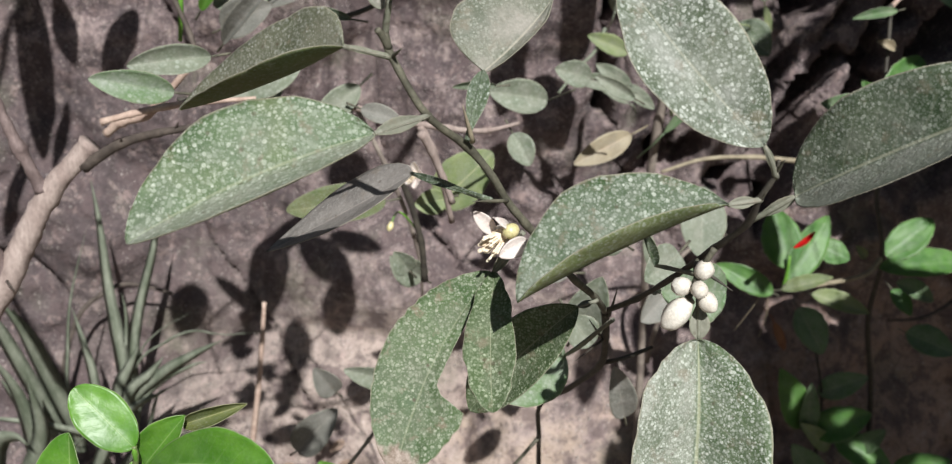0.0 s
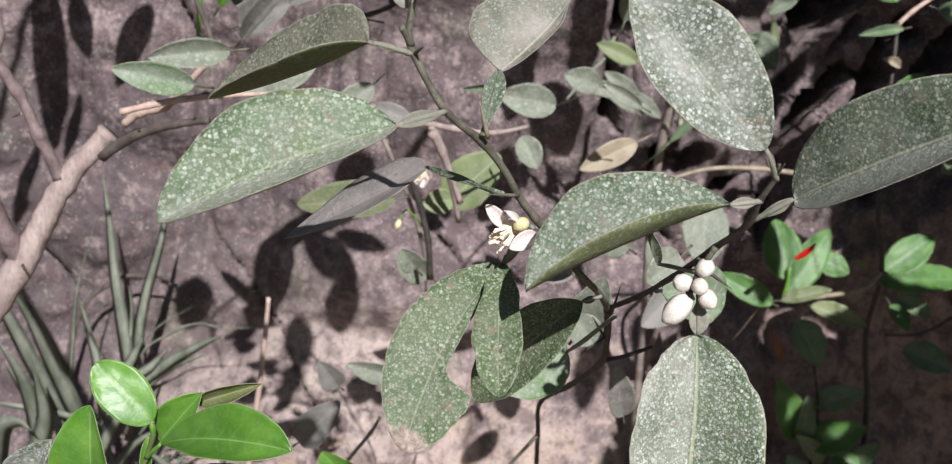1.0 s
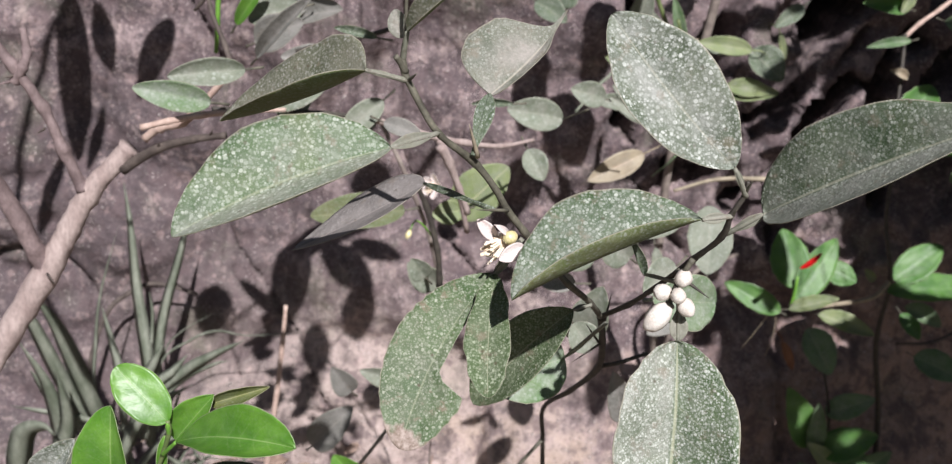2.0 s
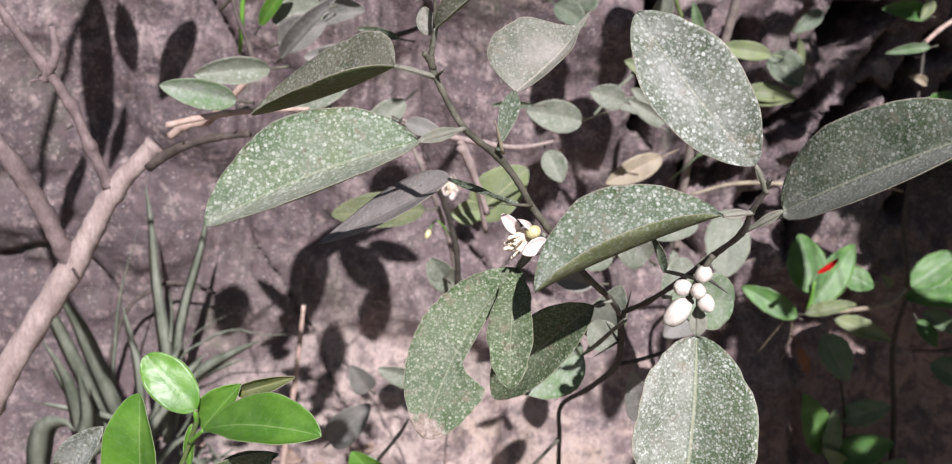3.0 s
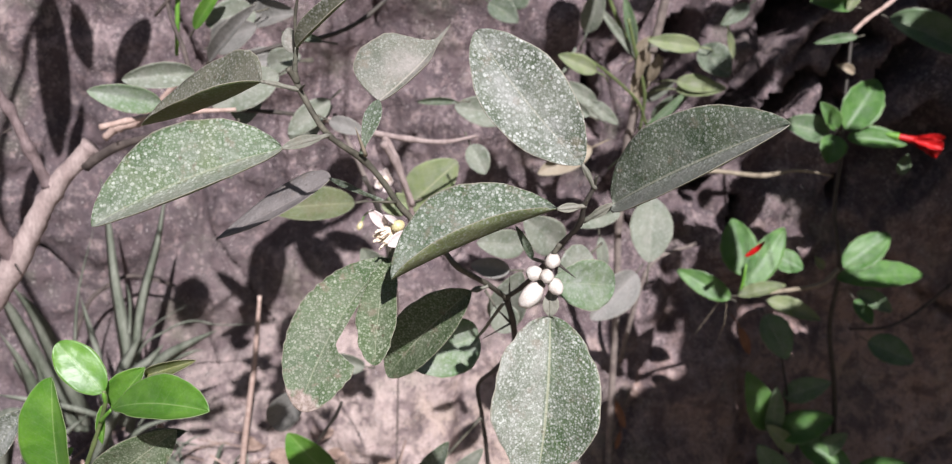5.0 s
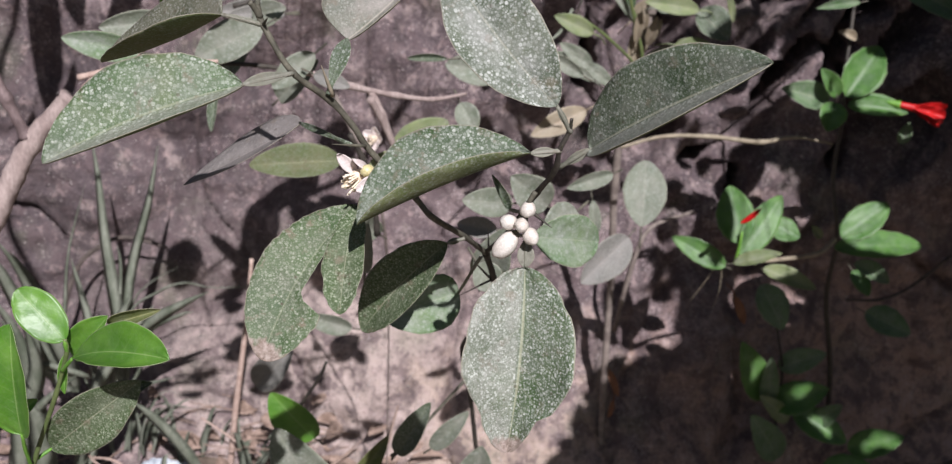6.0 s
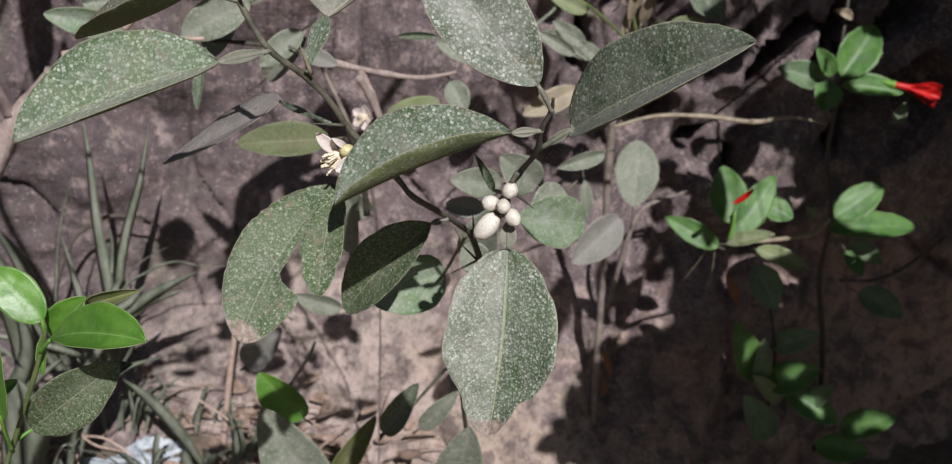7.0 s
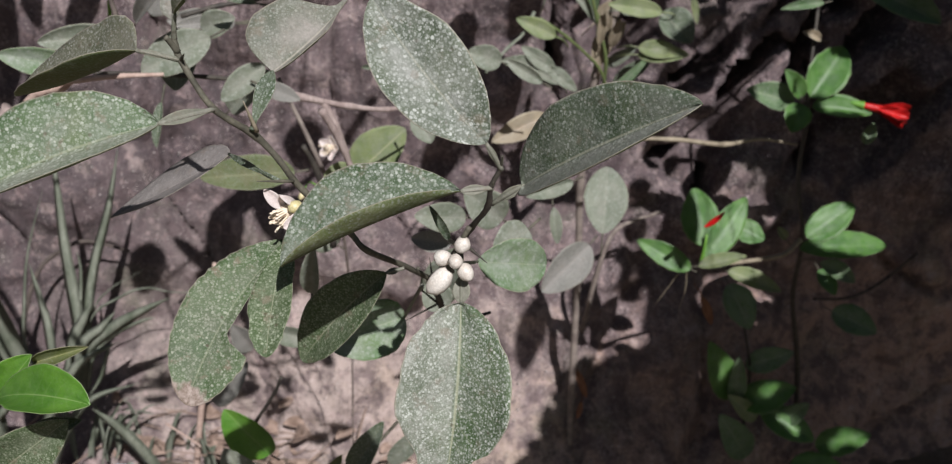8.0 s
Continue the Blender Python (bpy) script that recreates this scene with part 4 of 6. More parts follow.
back_leaf((0.0611, 0.6400, 0.6958), (0.0502, 0.6200, 0.7431), 0.0104, 30, 20, M_LEAF_GREY, seed=49)
back_leaf((0.0872, 0.6200, 0.8169), (0.0636, 0.6000, 0.8079), 0.0131, 20, 20, seed=50)
# upper left and top
back_leaf((-0.1550, 0.8000, 0.9090), (-0.2090, 0.7900, 0.8830), 0.0175, 20, 24, M_PALE, seed=71)
back_leaf((-0.1140, 0.8000, 0.8870), (-0.1480, 0.7900, 0.8600), 0.0115, 20, 30, M_PALE, seed=73)
back_leaf((-0.1480, 0.8600, 0.9090), (-0.2020, 0.8500, 0.9130), 0.0125, 25, 30, M_LEAF_GREY, seed=72)
back_leaf((-0.1962, 0.9200, 0.9445), (-0.2381, 0.9000, 0.9361), 0.0173, 20, 30, seed=51)
back_leaf((-0.2104, 0.9500, 0.9313), (-0.1600, 0.9300, 0.9421), 0.0178, 30, 50, M_LEAF_GREY, seed=52)
back_leaf((-0.2054, 0.7800, 0.9239), (-0.1549, 0.7400, 0.9726), 0.0096, 40, 50, M_LEAF_GREY, seed=53)
back_leaf((-0.1171, 0.8000, 0.9355), (-0.1498, 0.8000, 0.9432), 0.0061, 50, 50, M_LEAF_DARK, seed=54)
back_leaf((-0.2330, 0.9000, 0.9170), (-0.1868, 0.8800, 0.9376), 0.0171, 30, 20, M_LEAF_GREY, seed=55)
back_leaf((-0.2272, 0.9500, 0.9367), (-0.1868, 0.9500, 0.9526), 0.0156, 30, 20, M_LEAF_GREY, seed=56)
back_leaf((-0.1708, 0.8400, 0.9081), (-0.1406, 0.8300, 0.9194), 0.0128, 30, 20, M_PALE, seed=57)
back_leaf((-0.2482, 0.9000, 0.9326), (-0.2125, 0.8800, 0.9745), 0.0080, 40, 30, M_YOUNG, seed=58)
back_leaf((-0.1882, 0.8400, 0.8983), (-0.1922, 0.8200, 0.8609), 0.0200, 30, 40, M_PALE, seed=59)
back_leaf((-0.1577, 0.8600, 0.8344), (-0.1175, 0.8400, 0.8736), 0.0161, 30, 40, M_PALE, seed=60)
part("twig", tube([(-0.2444, 0.8600, 0.8953), (-0.2547, 0.8800, 0.9179), (-0.2684, 0.9000, 0.9413), (-0.2798, 0.9200, 0.9757)], [0.0022, 0.0022, 0.002, 0.002], 8, 5, 0.1, 0.15), M_BARK_DARK, shrub)
part("twig", tube([(-0.1873, 0.8400, 0.9184), (-0.1588, 0.8500, 0.9254), (-0.1196, 0.8600, 0.9318), (-0.0907, 0.8800, 0.9438), (-0.0601, 0.9000, 0.9693)], [0.0018, 0.002, 0.002, 0.002, 0.002], 8, 5, 0.1, 0.15), M_TWIG_DARK, shrub)
part("twig", tube([(-0.2429, 0.7800, 0.8846), (-0.2109, 0.8000, 0.8795), (-0.1673, 0.8200, 0.8728), (-0.1314, 0.8400, 0.8640)], [0.0016, 0.0018, 0.0018, 0.002], 8, 5, 0.1, 0.15), M_TWIG_DARK, shrub)
# leaves low down
part("twig", tube([(0.0, 0.96, 0.1), (-0.05, 0.8, 0.36), (-0.0928, 0.6600, 0.5368), (-0.0882, 0.6800, 0.5376)], [0.003, 0.0022, 0.0015, 0.001], 8, 5, 0.1), M_TWIG_DARK, shrub)
part("twig", tube([(-0.05, 0.8, 0.36), (-0.0188, 0.7000, 0.4730), (0.0105, 0.6800, 0.5264)], [0.002, 0.0018, 0.0012], 8, 5, 0.1), M_TWIG_DARK, shrub)
back_leaf((-0.0928, 0.6600, 0.5368), (-0.1320, 0.6400, 0.6342), 0.0253, 30, 18, M_PALE, seed=60)
back_leaf((-0.0418, 0.6600, 0.5993), (-0.0137, 0.6400, 0.6574), 0.0112, 20, 40, M_LEAF_DARK, seed=61)
back_leaf((0.0105, 0.6800, 0.5264), (0.0249, 0.6500, 0.6136), 0.0221, 20, 24, M_PALE, seed=62)
back_leaf((-0.0903, 0.6800, 0.5375), (-0.0483, 0.6600, 0.6156), 0.0117, 40, 30, M_OLIVE, seed=63)
back_leaf((-0.0771, 0.6400, 0.5632), (-0.0005, 0.6200, 0.5954), 0.0127, 20, 40, M_PALE, seed=64)
back_leaf((-0.1250, 0.7600, 0.5490), (-0.1590, 0.7500, 0.6010), 0.0195, 15, 30, M_YOUNG, seed=65)
back_leaf((-0.0217, 0.7800, 0.5268), (0.0129, 0.7700, 0.5723), 0.0109, 30, 40, M_PALE, seed=66)
back_leaf((-0.1933, 0.8400, 0.5557), (-0.1517, 0.8200, 0.6077), 0.0168, 20, 30, M_LEAF_GREY, seed=67)
part("twig", tube([(-0.0540, 0.7400, 0.5445), (-0.0360, 0.7300, 0.5686), (0.0119, 0.7300, 0.6282)], [0.0016, 0.0015, 0.0014], 8, 6, 0.1, 0.2), M_TWIG, shrub)
part("twig", tube([(-0.1532, 0.8400, 0.5331), (-0.1250, 0.8000, 0.5883), (-0.1146, 0.7800, 0.6147)], [0.0018, 0.0017, 0.0012], 8, 6, 0.1, 0.2), M_TWIG_DARK, shrub)

# crown above, out of view: unseen leaves added to shade the stone
def over_leaf(spot, reach, size, w, turn, seed):
    """An unseen leaf, added up the sun's way so that its shadow falls on a place on the stone."""
    c = Vector(spot) - SUN_WAY * reach
    face = -SUN_WAY
    e1 = face.cross(Vector((0, 0, 1))).normalized()
    e2 = e1.cross(face).normalized()
    way = e1 * math.sin(radians(turn)) - e2 * math.cos(radians(turn))
    ob = back_leaf(c - way * size * 0.5, c + way * size * 0.5, w, 15, 25, M_LEAF, seed=seed, face=face)
    foot = c - way * (size * 0.5 + 0.012) + Vector((0, 0.004, 0))
    hold = min(LIMB, key=lambda q: abs(q.x - foot.x - 0.05))
    part("twig", tube([hold, hold.lerp(foot, 0.5) + Vector((0.03, 0.02, 0.04)), foot], [0.0022, 0.0014, 0.0009], 6, 5, 0.1), M_TWIG, shrub)
    return ob


# unseen limb, added only to hold the shading leaves
LIMB = smooth_line([(-0.4288, 0.7300, 0.8958), (-0.56, 0.75, 1.3), (-0.40, 0.82, 1.74), (-0.1, 0.85, 1.84), (0.2, 0.83, 1.82), (0.48, 0.75, 1.7)], 8)
part("branch", tube(LIMB[::8], [0.0069, 0.0065, 0.006, 0.0055, 0.005, 0.004], 10, 8, 0.15, 0.12), M_BARK_DARK, shrub, "unseen bare limb added overhead to carry the shading leaves")
LIMB = LIMB[16:]
over_leaf((-0.6938, 1.6200, 0.7941), 0.62, 0.2329, 0.0284, 4, 70)
over_leaf((-0.6383, 1.6200, 0.8644), 0.6, 0.1013, 0.0203, -10, 71)
over_leaf((-0.5578, 1.6200, 0.8302), 0.64, 0.1266, 0.0253, 30, 72)
over_leaf((-0.6698, 1.6200, 0.6857), 0.7, 0.1013, 0.0111, 20, 86)
over_leaf((-0.2070, 1.6200, 0.6222), 0.82, 0.0810, 0.0385, 0, 87)
over_leaf((-0.3051, 1.6200, 0.5222), 0.9, 0.1215, 0.0263, 75, 88)
over_leaf((-0.3568, 1.6200, 0.4494), 0.95, 0.1114, 0.0243, 30, 89)
over_leaf((-0.7542, 1.6200, 0.5666), 0.75, 0.1215, 0.0142, 25, 73)
over_leaf((-0.3615, 1.6200, 0.4315), 0.95, 0.1316, 0.0365, 10, 74)
over_leaf((-0.2631, 1.6200, 0.4437), 0.97, 0.1215, 0.0304, -35, 75)
over_leaf((-0.2107, 1.6200, 0.4824), 0.98, 0.0911, 0.0203, -60, 76)
over_leaf((-0.2502, 1.6200, 0.3548), 1.0, 0.0709, 0.0304, 0, 77)
over_leaf((-0.3265, 1.6200, 0.2849), 1.32, 0.0911, 0.0273, 0, 78)
over_leaf((-0.5013, 1.6200, 0.3627), 1.1, 0.0810, 0.0365, 20, 79)
over_leaf((-0.3462, 1.6200, 0.2021), 1.42, 0.0608, 0.0203, 20, 80)
over_leaf((-0.4055, 1.6200, 0.3865), 0.97, 0.1215, 0.0142, -45, 81)
over_leaf((0.0464, 1.6200, 0.7560), 0.62, 0.1114, 0.0304, 15, 82)
over_leaf((0.1068, 1.6200, 0.6878), 0.66, 0.1114, 0.0365, -30, 83)
over_leaf((0.0212, 1.6200, 0.5855), 0.8, 0.1013, 0.0344, 30, 84)
over_leaf((0.1489, 1.6200, 0.8237), 0.6, 0.1013, 0.0344, 0, 85)
over_leaf((0.1548, 1.6000, 0.2242), 1.4, 0.1215, 0.0243, 15, 131)
over_leaf((0.2410, 1.6000, 0.2719), 1.3, 0.1114, 0.0203, 8, 132)
over_leaf((0.2256, 1.6000, 0.1133), 1.35, 0.0608, 0.0263, 60, 133)
over_leaf((0.2942, 1.6000, 0.0623), 1.32, 0.1215, 0.0365, 30, 134)
over_leaf((0.2471, 1.6000, -0.0092), 1.35, 0.1013, 0.0304, 50, 135)
# branches set up the sun's way to cast a curved and a slanting shadow
part("branch", tube([Vector((-0.6173, 1.6200, 0.4116)) - SUN_WAY * 0.95, Vector((-0.5647, 1.6200, 0.4179)) - SUN_WAY * 0.96, Vector((-0.5205, 1.6200, 0.3850)) - SUN_WAY * 0.97], [0.004, 0.004, 0.003], 8, 5), M_TWIG, shrub)
part("branch", tube([Vector((-0.4888, 1.6200, 0.3173)) - SUN_WAY * 0.97, Vector((-0.4101, 1.6200, 0.3976)) - SUN_WAY * 0.97, Vector((-0.3337, 1.6200, 0.4755)) - SUN_WAY * 0.97, Vector((-0.2092, 1.6200, 0.5517)) - SUN_WAY * 0.97, Vector((-0.0885, 1.6200, 0.6860)) - SUN_WAY * 0.97], [0.0015, 0.004, 0.006, 0.007, 0.008], 8, 5), M_BARK_DARK, shrub, "dark branch arching overhead")

# ---- the young glossy shoot ----
shoot = thing("citrus_shoot", (-0.24, 0.42, 0.0), "young citrus shoot with bright glossy green leaves", "shoot")
part("stem", tube([(-0.3, 0.7, -0.06), (-0.3, 0.62, 0.2), (-0.2578, 0.4375, 0.5542), (-0.2163, 0.4185, 0.7165), (-0.1992, 0.4090, 0.7588), (-0.1791, 0.3995, 0.8009), (-0.1687, 0.3947, 0.8258), (-0.1677, 0.3928, 0.8338)], [0.003, 0.0024, 0.0016, 0.0013, 0.0012, 0.0011, 0.0010, 0.0008], 10, 8, 0.12, 0.16), M_STALK_OLIVE, shoot, "smooth olive green stem")
citrus_leaf((-0.1678, 0.3928, 0.8331), (-0.1898, 0.3999, 0.8554), 0.0098, 2, 14, (-0.1683, 0.3947, 0.8265), 0.0012, M_YOUNG, M_STALK, shoot, peak=0.5, blunt=0.5, seed=91, face=(0.31, -0.78, 0.55))
citrus_leaf((-0.1640, 0.3895, 0.8256), (-0.1050, 0.3476, 0.8478), 0.0138, 0, 76, (-0.1729, 0.3966, 0.8151), 0.001, M_YOUNG, M_STALK, shoot, peak=0.68, blunt=0.5, sway=0.05, seed=92)
citrus_leaf((-0.1740, 0.4050, 0.8198), (-0.1750, 0.4000, 0.8008), 0.0042, 50, 60, None, 0, M_YOUNG, M_STALK, shoot, peak=0.45, seed=93)
citrus_leaf((-0.1950, 0.3920, 0.7834), (-0.1880, 0.3852, 0.8449), 0.0165, 12, 44, (-0.2015, 0.4090, 0.7514), 0.001, M_YOUNG, M_STALK, shoot, peak=0.45, blunt=0.52, seed=92)
citrus_leaf((-0.1691, 0.4042, 0.8181), (-0.1490, 0.3995, 0.8426), 0.0100, 30, 50, None, 0, M_YOUNG, M_STALK, shoot, peak=0.5, seed=94)
citrus_leaf((-0.1531, 0.4090, 0.8333), (-0.1273, 0.4090, 0.8416), 0.0080, 60, 66, None, 0, M_OLIVE, M_STALK, shoot, peak=0.4, seed=95)
citrus_leaf((-0.1935, 0.4160, 0.7600), (-0.1375, 0.3990, 0.8090), 0.0150, 34, 4, (-0.2005, 0.4120, 0.7560), 0.001, M_LEAF_LOBE, M_STALK, shoot, peak=0.5, seed=96)
citrus_leaf((-0.2145, 0.4280, 0.7733), (-0.2024, 0.4280, 0.7814), 0.0040, 30, 30, None, 0, M_YOUNG, M_STALK, shoot, peak=0.5, seed=97)
citrus_leaf((-0.2531, 0.4375, 0.7696), (-0.2242, 0.4280, 0.8043), 0.0104, 30, 40, None, 0, M_LEAF_DRY, M_STALK, shoot, peak=0.5, seed=98)
citrus_leaf((-0.1715, 0.4280, 0.7806), (-0.1392, 0.4185, 0.7969), 0.0079, 30, 60, None, 0, M_LEAF_DARK, M_STALK, shoot, peak=0.5, seed=99)

# ---- hibiscus in front of the stone ----
hib = thing("hibiscus_plant", (0.5, 1.45, 0.0), "small hibiscus plant with green leaves and a red flower", "hibiscus")


def hib_leaf(base, tip, w, left=12, right=14, mat=None, **more):
    return back_leaf(base, tip, w, left, right, mat or M_HIB, hib, **{"peak": 0.42, "nick": 0.022, "nu": 30, "wave": 0.05, "face": (-0.03, -0.85, 0.53), "blunt": 0.68, **more})


T = "dark woody stem"
part("stem", tube([(0.6646, 1.6000, -0.1167), (0.6270, 1.5400, 0.1848), (0.5718, 1.4600, 0.3707), (0.5424, 1.3700, 0.5093), (0.5245, 1.3700, 0.6021), (0.5305, 1.3800, 0.6970)], [0.005, 0.0045, 0.004, 0.0035, 0.003, 0.003], 9, 6, 0.08, 0.1), M_TWIG_DARK, hib, T)
part("stem", tube([(0.5352, 1.3600, 0.5115), (0.4982, 1.3200, 0.5051), (0.4201, 1.2600, 0.5198), (0.3619, 1.2400, 0.5223)], [0.004, 0.0035, 0.003, 0.0022], 8, 5, 0.05, 0.1), M_STRAW, hib, "pale tan side stem")
part("stem", tube([(0.3619, 1.2400, 0.5223), (0.3645, 1.2350, 0.5486), (0.3662, 1.2350, 0.5698)], [0.0022, 0.002, 0.0015], 8, 4), M_STALK, hib)
hib_leaf((0.3500, 1.2400, 0.5180), (0.2789, 1.2593, 0.5525), 0.0165, 8, 30, M_HIB, seed=101)
hib_leaf((0.3655, 1.2400, 0.5517), (0.3554, 1.2820, 0.6184), 0.0265, 5, 14, seed=102)
hib_leaf((0.3669, 1.2350, 0.5365), (0.4261, 1.2769, 0.6070), 0.0215, 14, 4, seed=103)
hib_leaf((0.4095, 1.2600, 0.5723), (0.4478, 1.2491, 0.5569), 0.0170, 8, 10, seed=104)
hib_leaf((0.3597, 1.2350, 0.5245), (0.4177, 1.2200, 0.5452), 0.0125, 20, 50, M_LIME, seed=105)
hib_leaf((0.4034, 1.2500, 0.5103), (0.4720, 1.2300, 0.4897), 0.0157, 20, 40, M_LIME, seed=106)
hib_leaf((0.5380, 1.3650, 0.4960), (0.6758, 1.3900, 0.4915), 0.0235, 8, 34, peak=0.46, blunt=0.6, seed=107)
hib_leaf((0.5520, 1.3800, 0.5080), (0.6235, 1.4024, 0.5520), 0.0240, 6, 16, blunt=0.6, seed=108)
hib_leaf((0.5148, 1.3600, 0.5138), (0.5000, 1.3600, 0.5327), 0.0077, 20, 40, M_LIME, seed=109)
hib_leaf((0.6035, 1.4500, 0.4365), (0.6637, 1.4500, 0.4047), 0.0184, 20, 40, M_HIB_DUSTY, seed=112)
part("stem", tube([(0.5685, 1.5600, -0.2960), (0.5718, 1.5500, -0.0142), (0.5397, 1.5300, 0.1003), (0.5372, 1.5200, 0.2026), (0.5113, 1.5000, 0.3051)], [0.004, 0.0035, 0.003, 0.0025, 0.002], 8, 6, 0.08, 0.1), M_TWIG_DARK, hib, T)
for k, (a, b, w, mt) in enumerate((((0.5087, 1.5200, 0.1527), (0.4539, 1.4900, 0.2789), 25, M_HIB), ((0.5159, 1.5200, 0.1431), (0.5060, 1.4900, 0.2517), 15, M_HIB_DUSTY), ((0.5265, 1.5200, 0.1430), (0.6085, 1.4900, 0.1916), 27, M_HIB), ((0.5296, 1.5200, 0.2167), (0.5966, 1.4900, 0.2584), 20, M_HIB_DUSTY),
                                            ((0.5636, 1.5200, 0.1309), (0.6526, 1.4900, 0.0864), 25, M_HIB), ((0.5572, 1.5200, 0.1114), (0.4947, 1.4900, 0.1777), 15, M_LIME), ((0.6682, 1.5200, 0.0568), (0.7498, 1.4900, 0.0983), 24, M_HIB), ((0.5480, 1.5200, 0.0345), (0.4838, 1.4900, 0.1399), 26, M_HIB_DUSTY),
                                            ((0.4840, 1.5200, 0.3687), (0.5192, 1.4900, 0.3013), 26, M_HIB_DUSTY), ((0.6617, 1.5200, 0.3198), (0.7295, 1.4900, 0.2944), 24, M_HIB_DUSTY), ((0.6308, 1.5200, 0.3950), (0.6518, 1.4900, 0.3629), 14, M_HIB), ((0.6002, 1.5200, 0.1064), (0.6350, 1.4900, 0.1609), 16, M_HIB_DUSTY), ((0.6296, 1.5200, 0.0191), (0.7154, 1.4900, 0.0269), 24, M_HIB))):
    hib_leaf(a, b, 0.0011 * w, 10, 22, mt, seed=140 + k)
for pts in (((0.3415, 1.2500, 0.5162), (0.3319, 1.2600, 0.4909), (0.3146, 1.2800, 0.4465)), ((0.3479, 1.2500, 0.5143), (0.3503, 1.2600, 0.4774), (0.3485, 1.2800, 0.4365))):
    part("root", tube(pts, [0.0007, 0.0006, 0.0004], 6, 5), M_STRAW, hib, "thin pale hanging root")
# the top with its flower
part("stem", tube([(0.5480, 1.4500, 0.8420), (0.5700, 1.4550, 0.8620), (0.5990, 1.4600, 0.8820), (0.6530, 1.4700, 0.9240)], [0.0032, 0.0032, 0.003, 0.003], 8, 5, 0.12, 0.2), M_PINK_TWIG, hib, "pinkish bare stem")
part("stem", tube([(0.5490, 1.4500, 0.8470), (0.5430, 1.4300, 0.7960), (0.5360, 1.4100, 0.7390), (0.5380, 1.4000, 0.6829)], [0.003, 0.0024, 0.0026, 0.003], 8, 5, 0.12, 0.2), M_TWIG_DARK, hib, T)
hib_leaf((0.5300, 1.3800, 0.7187), (0.5828, 1.4173, 0.7815), 0.0312, 30, 20, seed=123)
hib_leaf((0.5347, 1.3800, 0.7056), (0.6165, 1.3700, 0.6981), 0.0208, 20, 40, M_HIB, seed=124)
hib_leaf((0.5137, 1.3700, 0.7119), (0.5004, 1.3500, 0.6759), 0.0207, 20, 20, M_HIB, seed=125)
hib_leaf((0.5190, 1.3800, 0.7189), (0.4874, 1.3700, 0.7601), 0.0147, 20, 40, seed=126)
hib_leaf((0.5106, 1.3900, 0.7079), (0.4394, 1.3800, 0.7296), 0.0227, 20, 40, M_HIB_DUSTY, seed=127)
hib_leaf((0.5974, 1.4400, 0.8661), (0.7197, 1.4300, 0.8131), 0.0326, 40, 30, M_HIB_DUSTY, seed=128)
hib_leaf((0.5503, 1.4300, 0.8412), (0.4900, 1.4300, 0.8321), 0.0090, 30, 50, M_HIB_DUSTY, seed=129)
hib_leaf((0.5409, 1.4300, 0.8831), (0.4777, 1.4300, 0.8923), 0.0181, 30, 50, seed=130)
hib_leaf((0.5427, 1.4300, 0.9062), (0.5278, 1.4200, 0.8779), 0.0109, 30, 50, M_LIME, seed=131)
hib_leaf((0.5485, 1.4200, 0.7918), (0.5182, 1.4100, 0.8043), 0.0090, 30, 50, M_TAN_LEAF, seed=132)
hib_leaf((0.6333, 1.4200, 0.6396), (0.6427, 1.4200, 0.6714), 0.0127, 30, 50, M_HIB_DUSTY, seed=133)
red = part("flower", tube([(0.5933, 1.3750, 0.7111), (0.6102, 1.3700, 0.7086), (0.6320, 1.3700, 0.7030)], [0.003, 0.0045, 0.006], 10, 4), M_RED, hib, "half-closed red hibiscus flower")
for k, (a, b, w) in enumerate((((0.6136, 1.3700, 0.7085), (0.6738, 1.3850, 0.6986), 14), ((0.6155, 1.3700, 0.7068), (0.6618, 1.3550, 0.6960), 15), ((0.6174, 1.3700, 0.7050), (0.6597, 1.3650, 0.6813), 14), ((0.6182, 1.3800, 0.7042), (0.6785, 1.4000, 0.6805), 14))):
    part("petal", blade(a, b, 0.0009 * w, 52, 52, bend=0.08, peak=0.72, blunt=0.48, nu=20, nv=5, wave=0.35, nick=0.06, seed=k), M_RED, red)
part("calyx", tube([(0.5761, 1.3800, 0.7153), (0.5933, 1.3750, 0.7111), (0.6042, 1.3720, 0.7091)], [0.002, 0.0045, 0.006], 8, 4), M_STALK, red)
part("flower_bud", blade((0.3399, 1.1500, 0.6137), (0.3620, 1.1450, 0.6350), 0.0095, 70, 70, bend=0.05, peak=0.5, blunt=0.6, nu=10, nv=4), M_RED, hib, "narrow red bud")

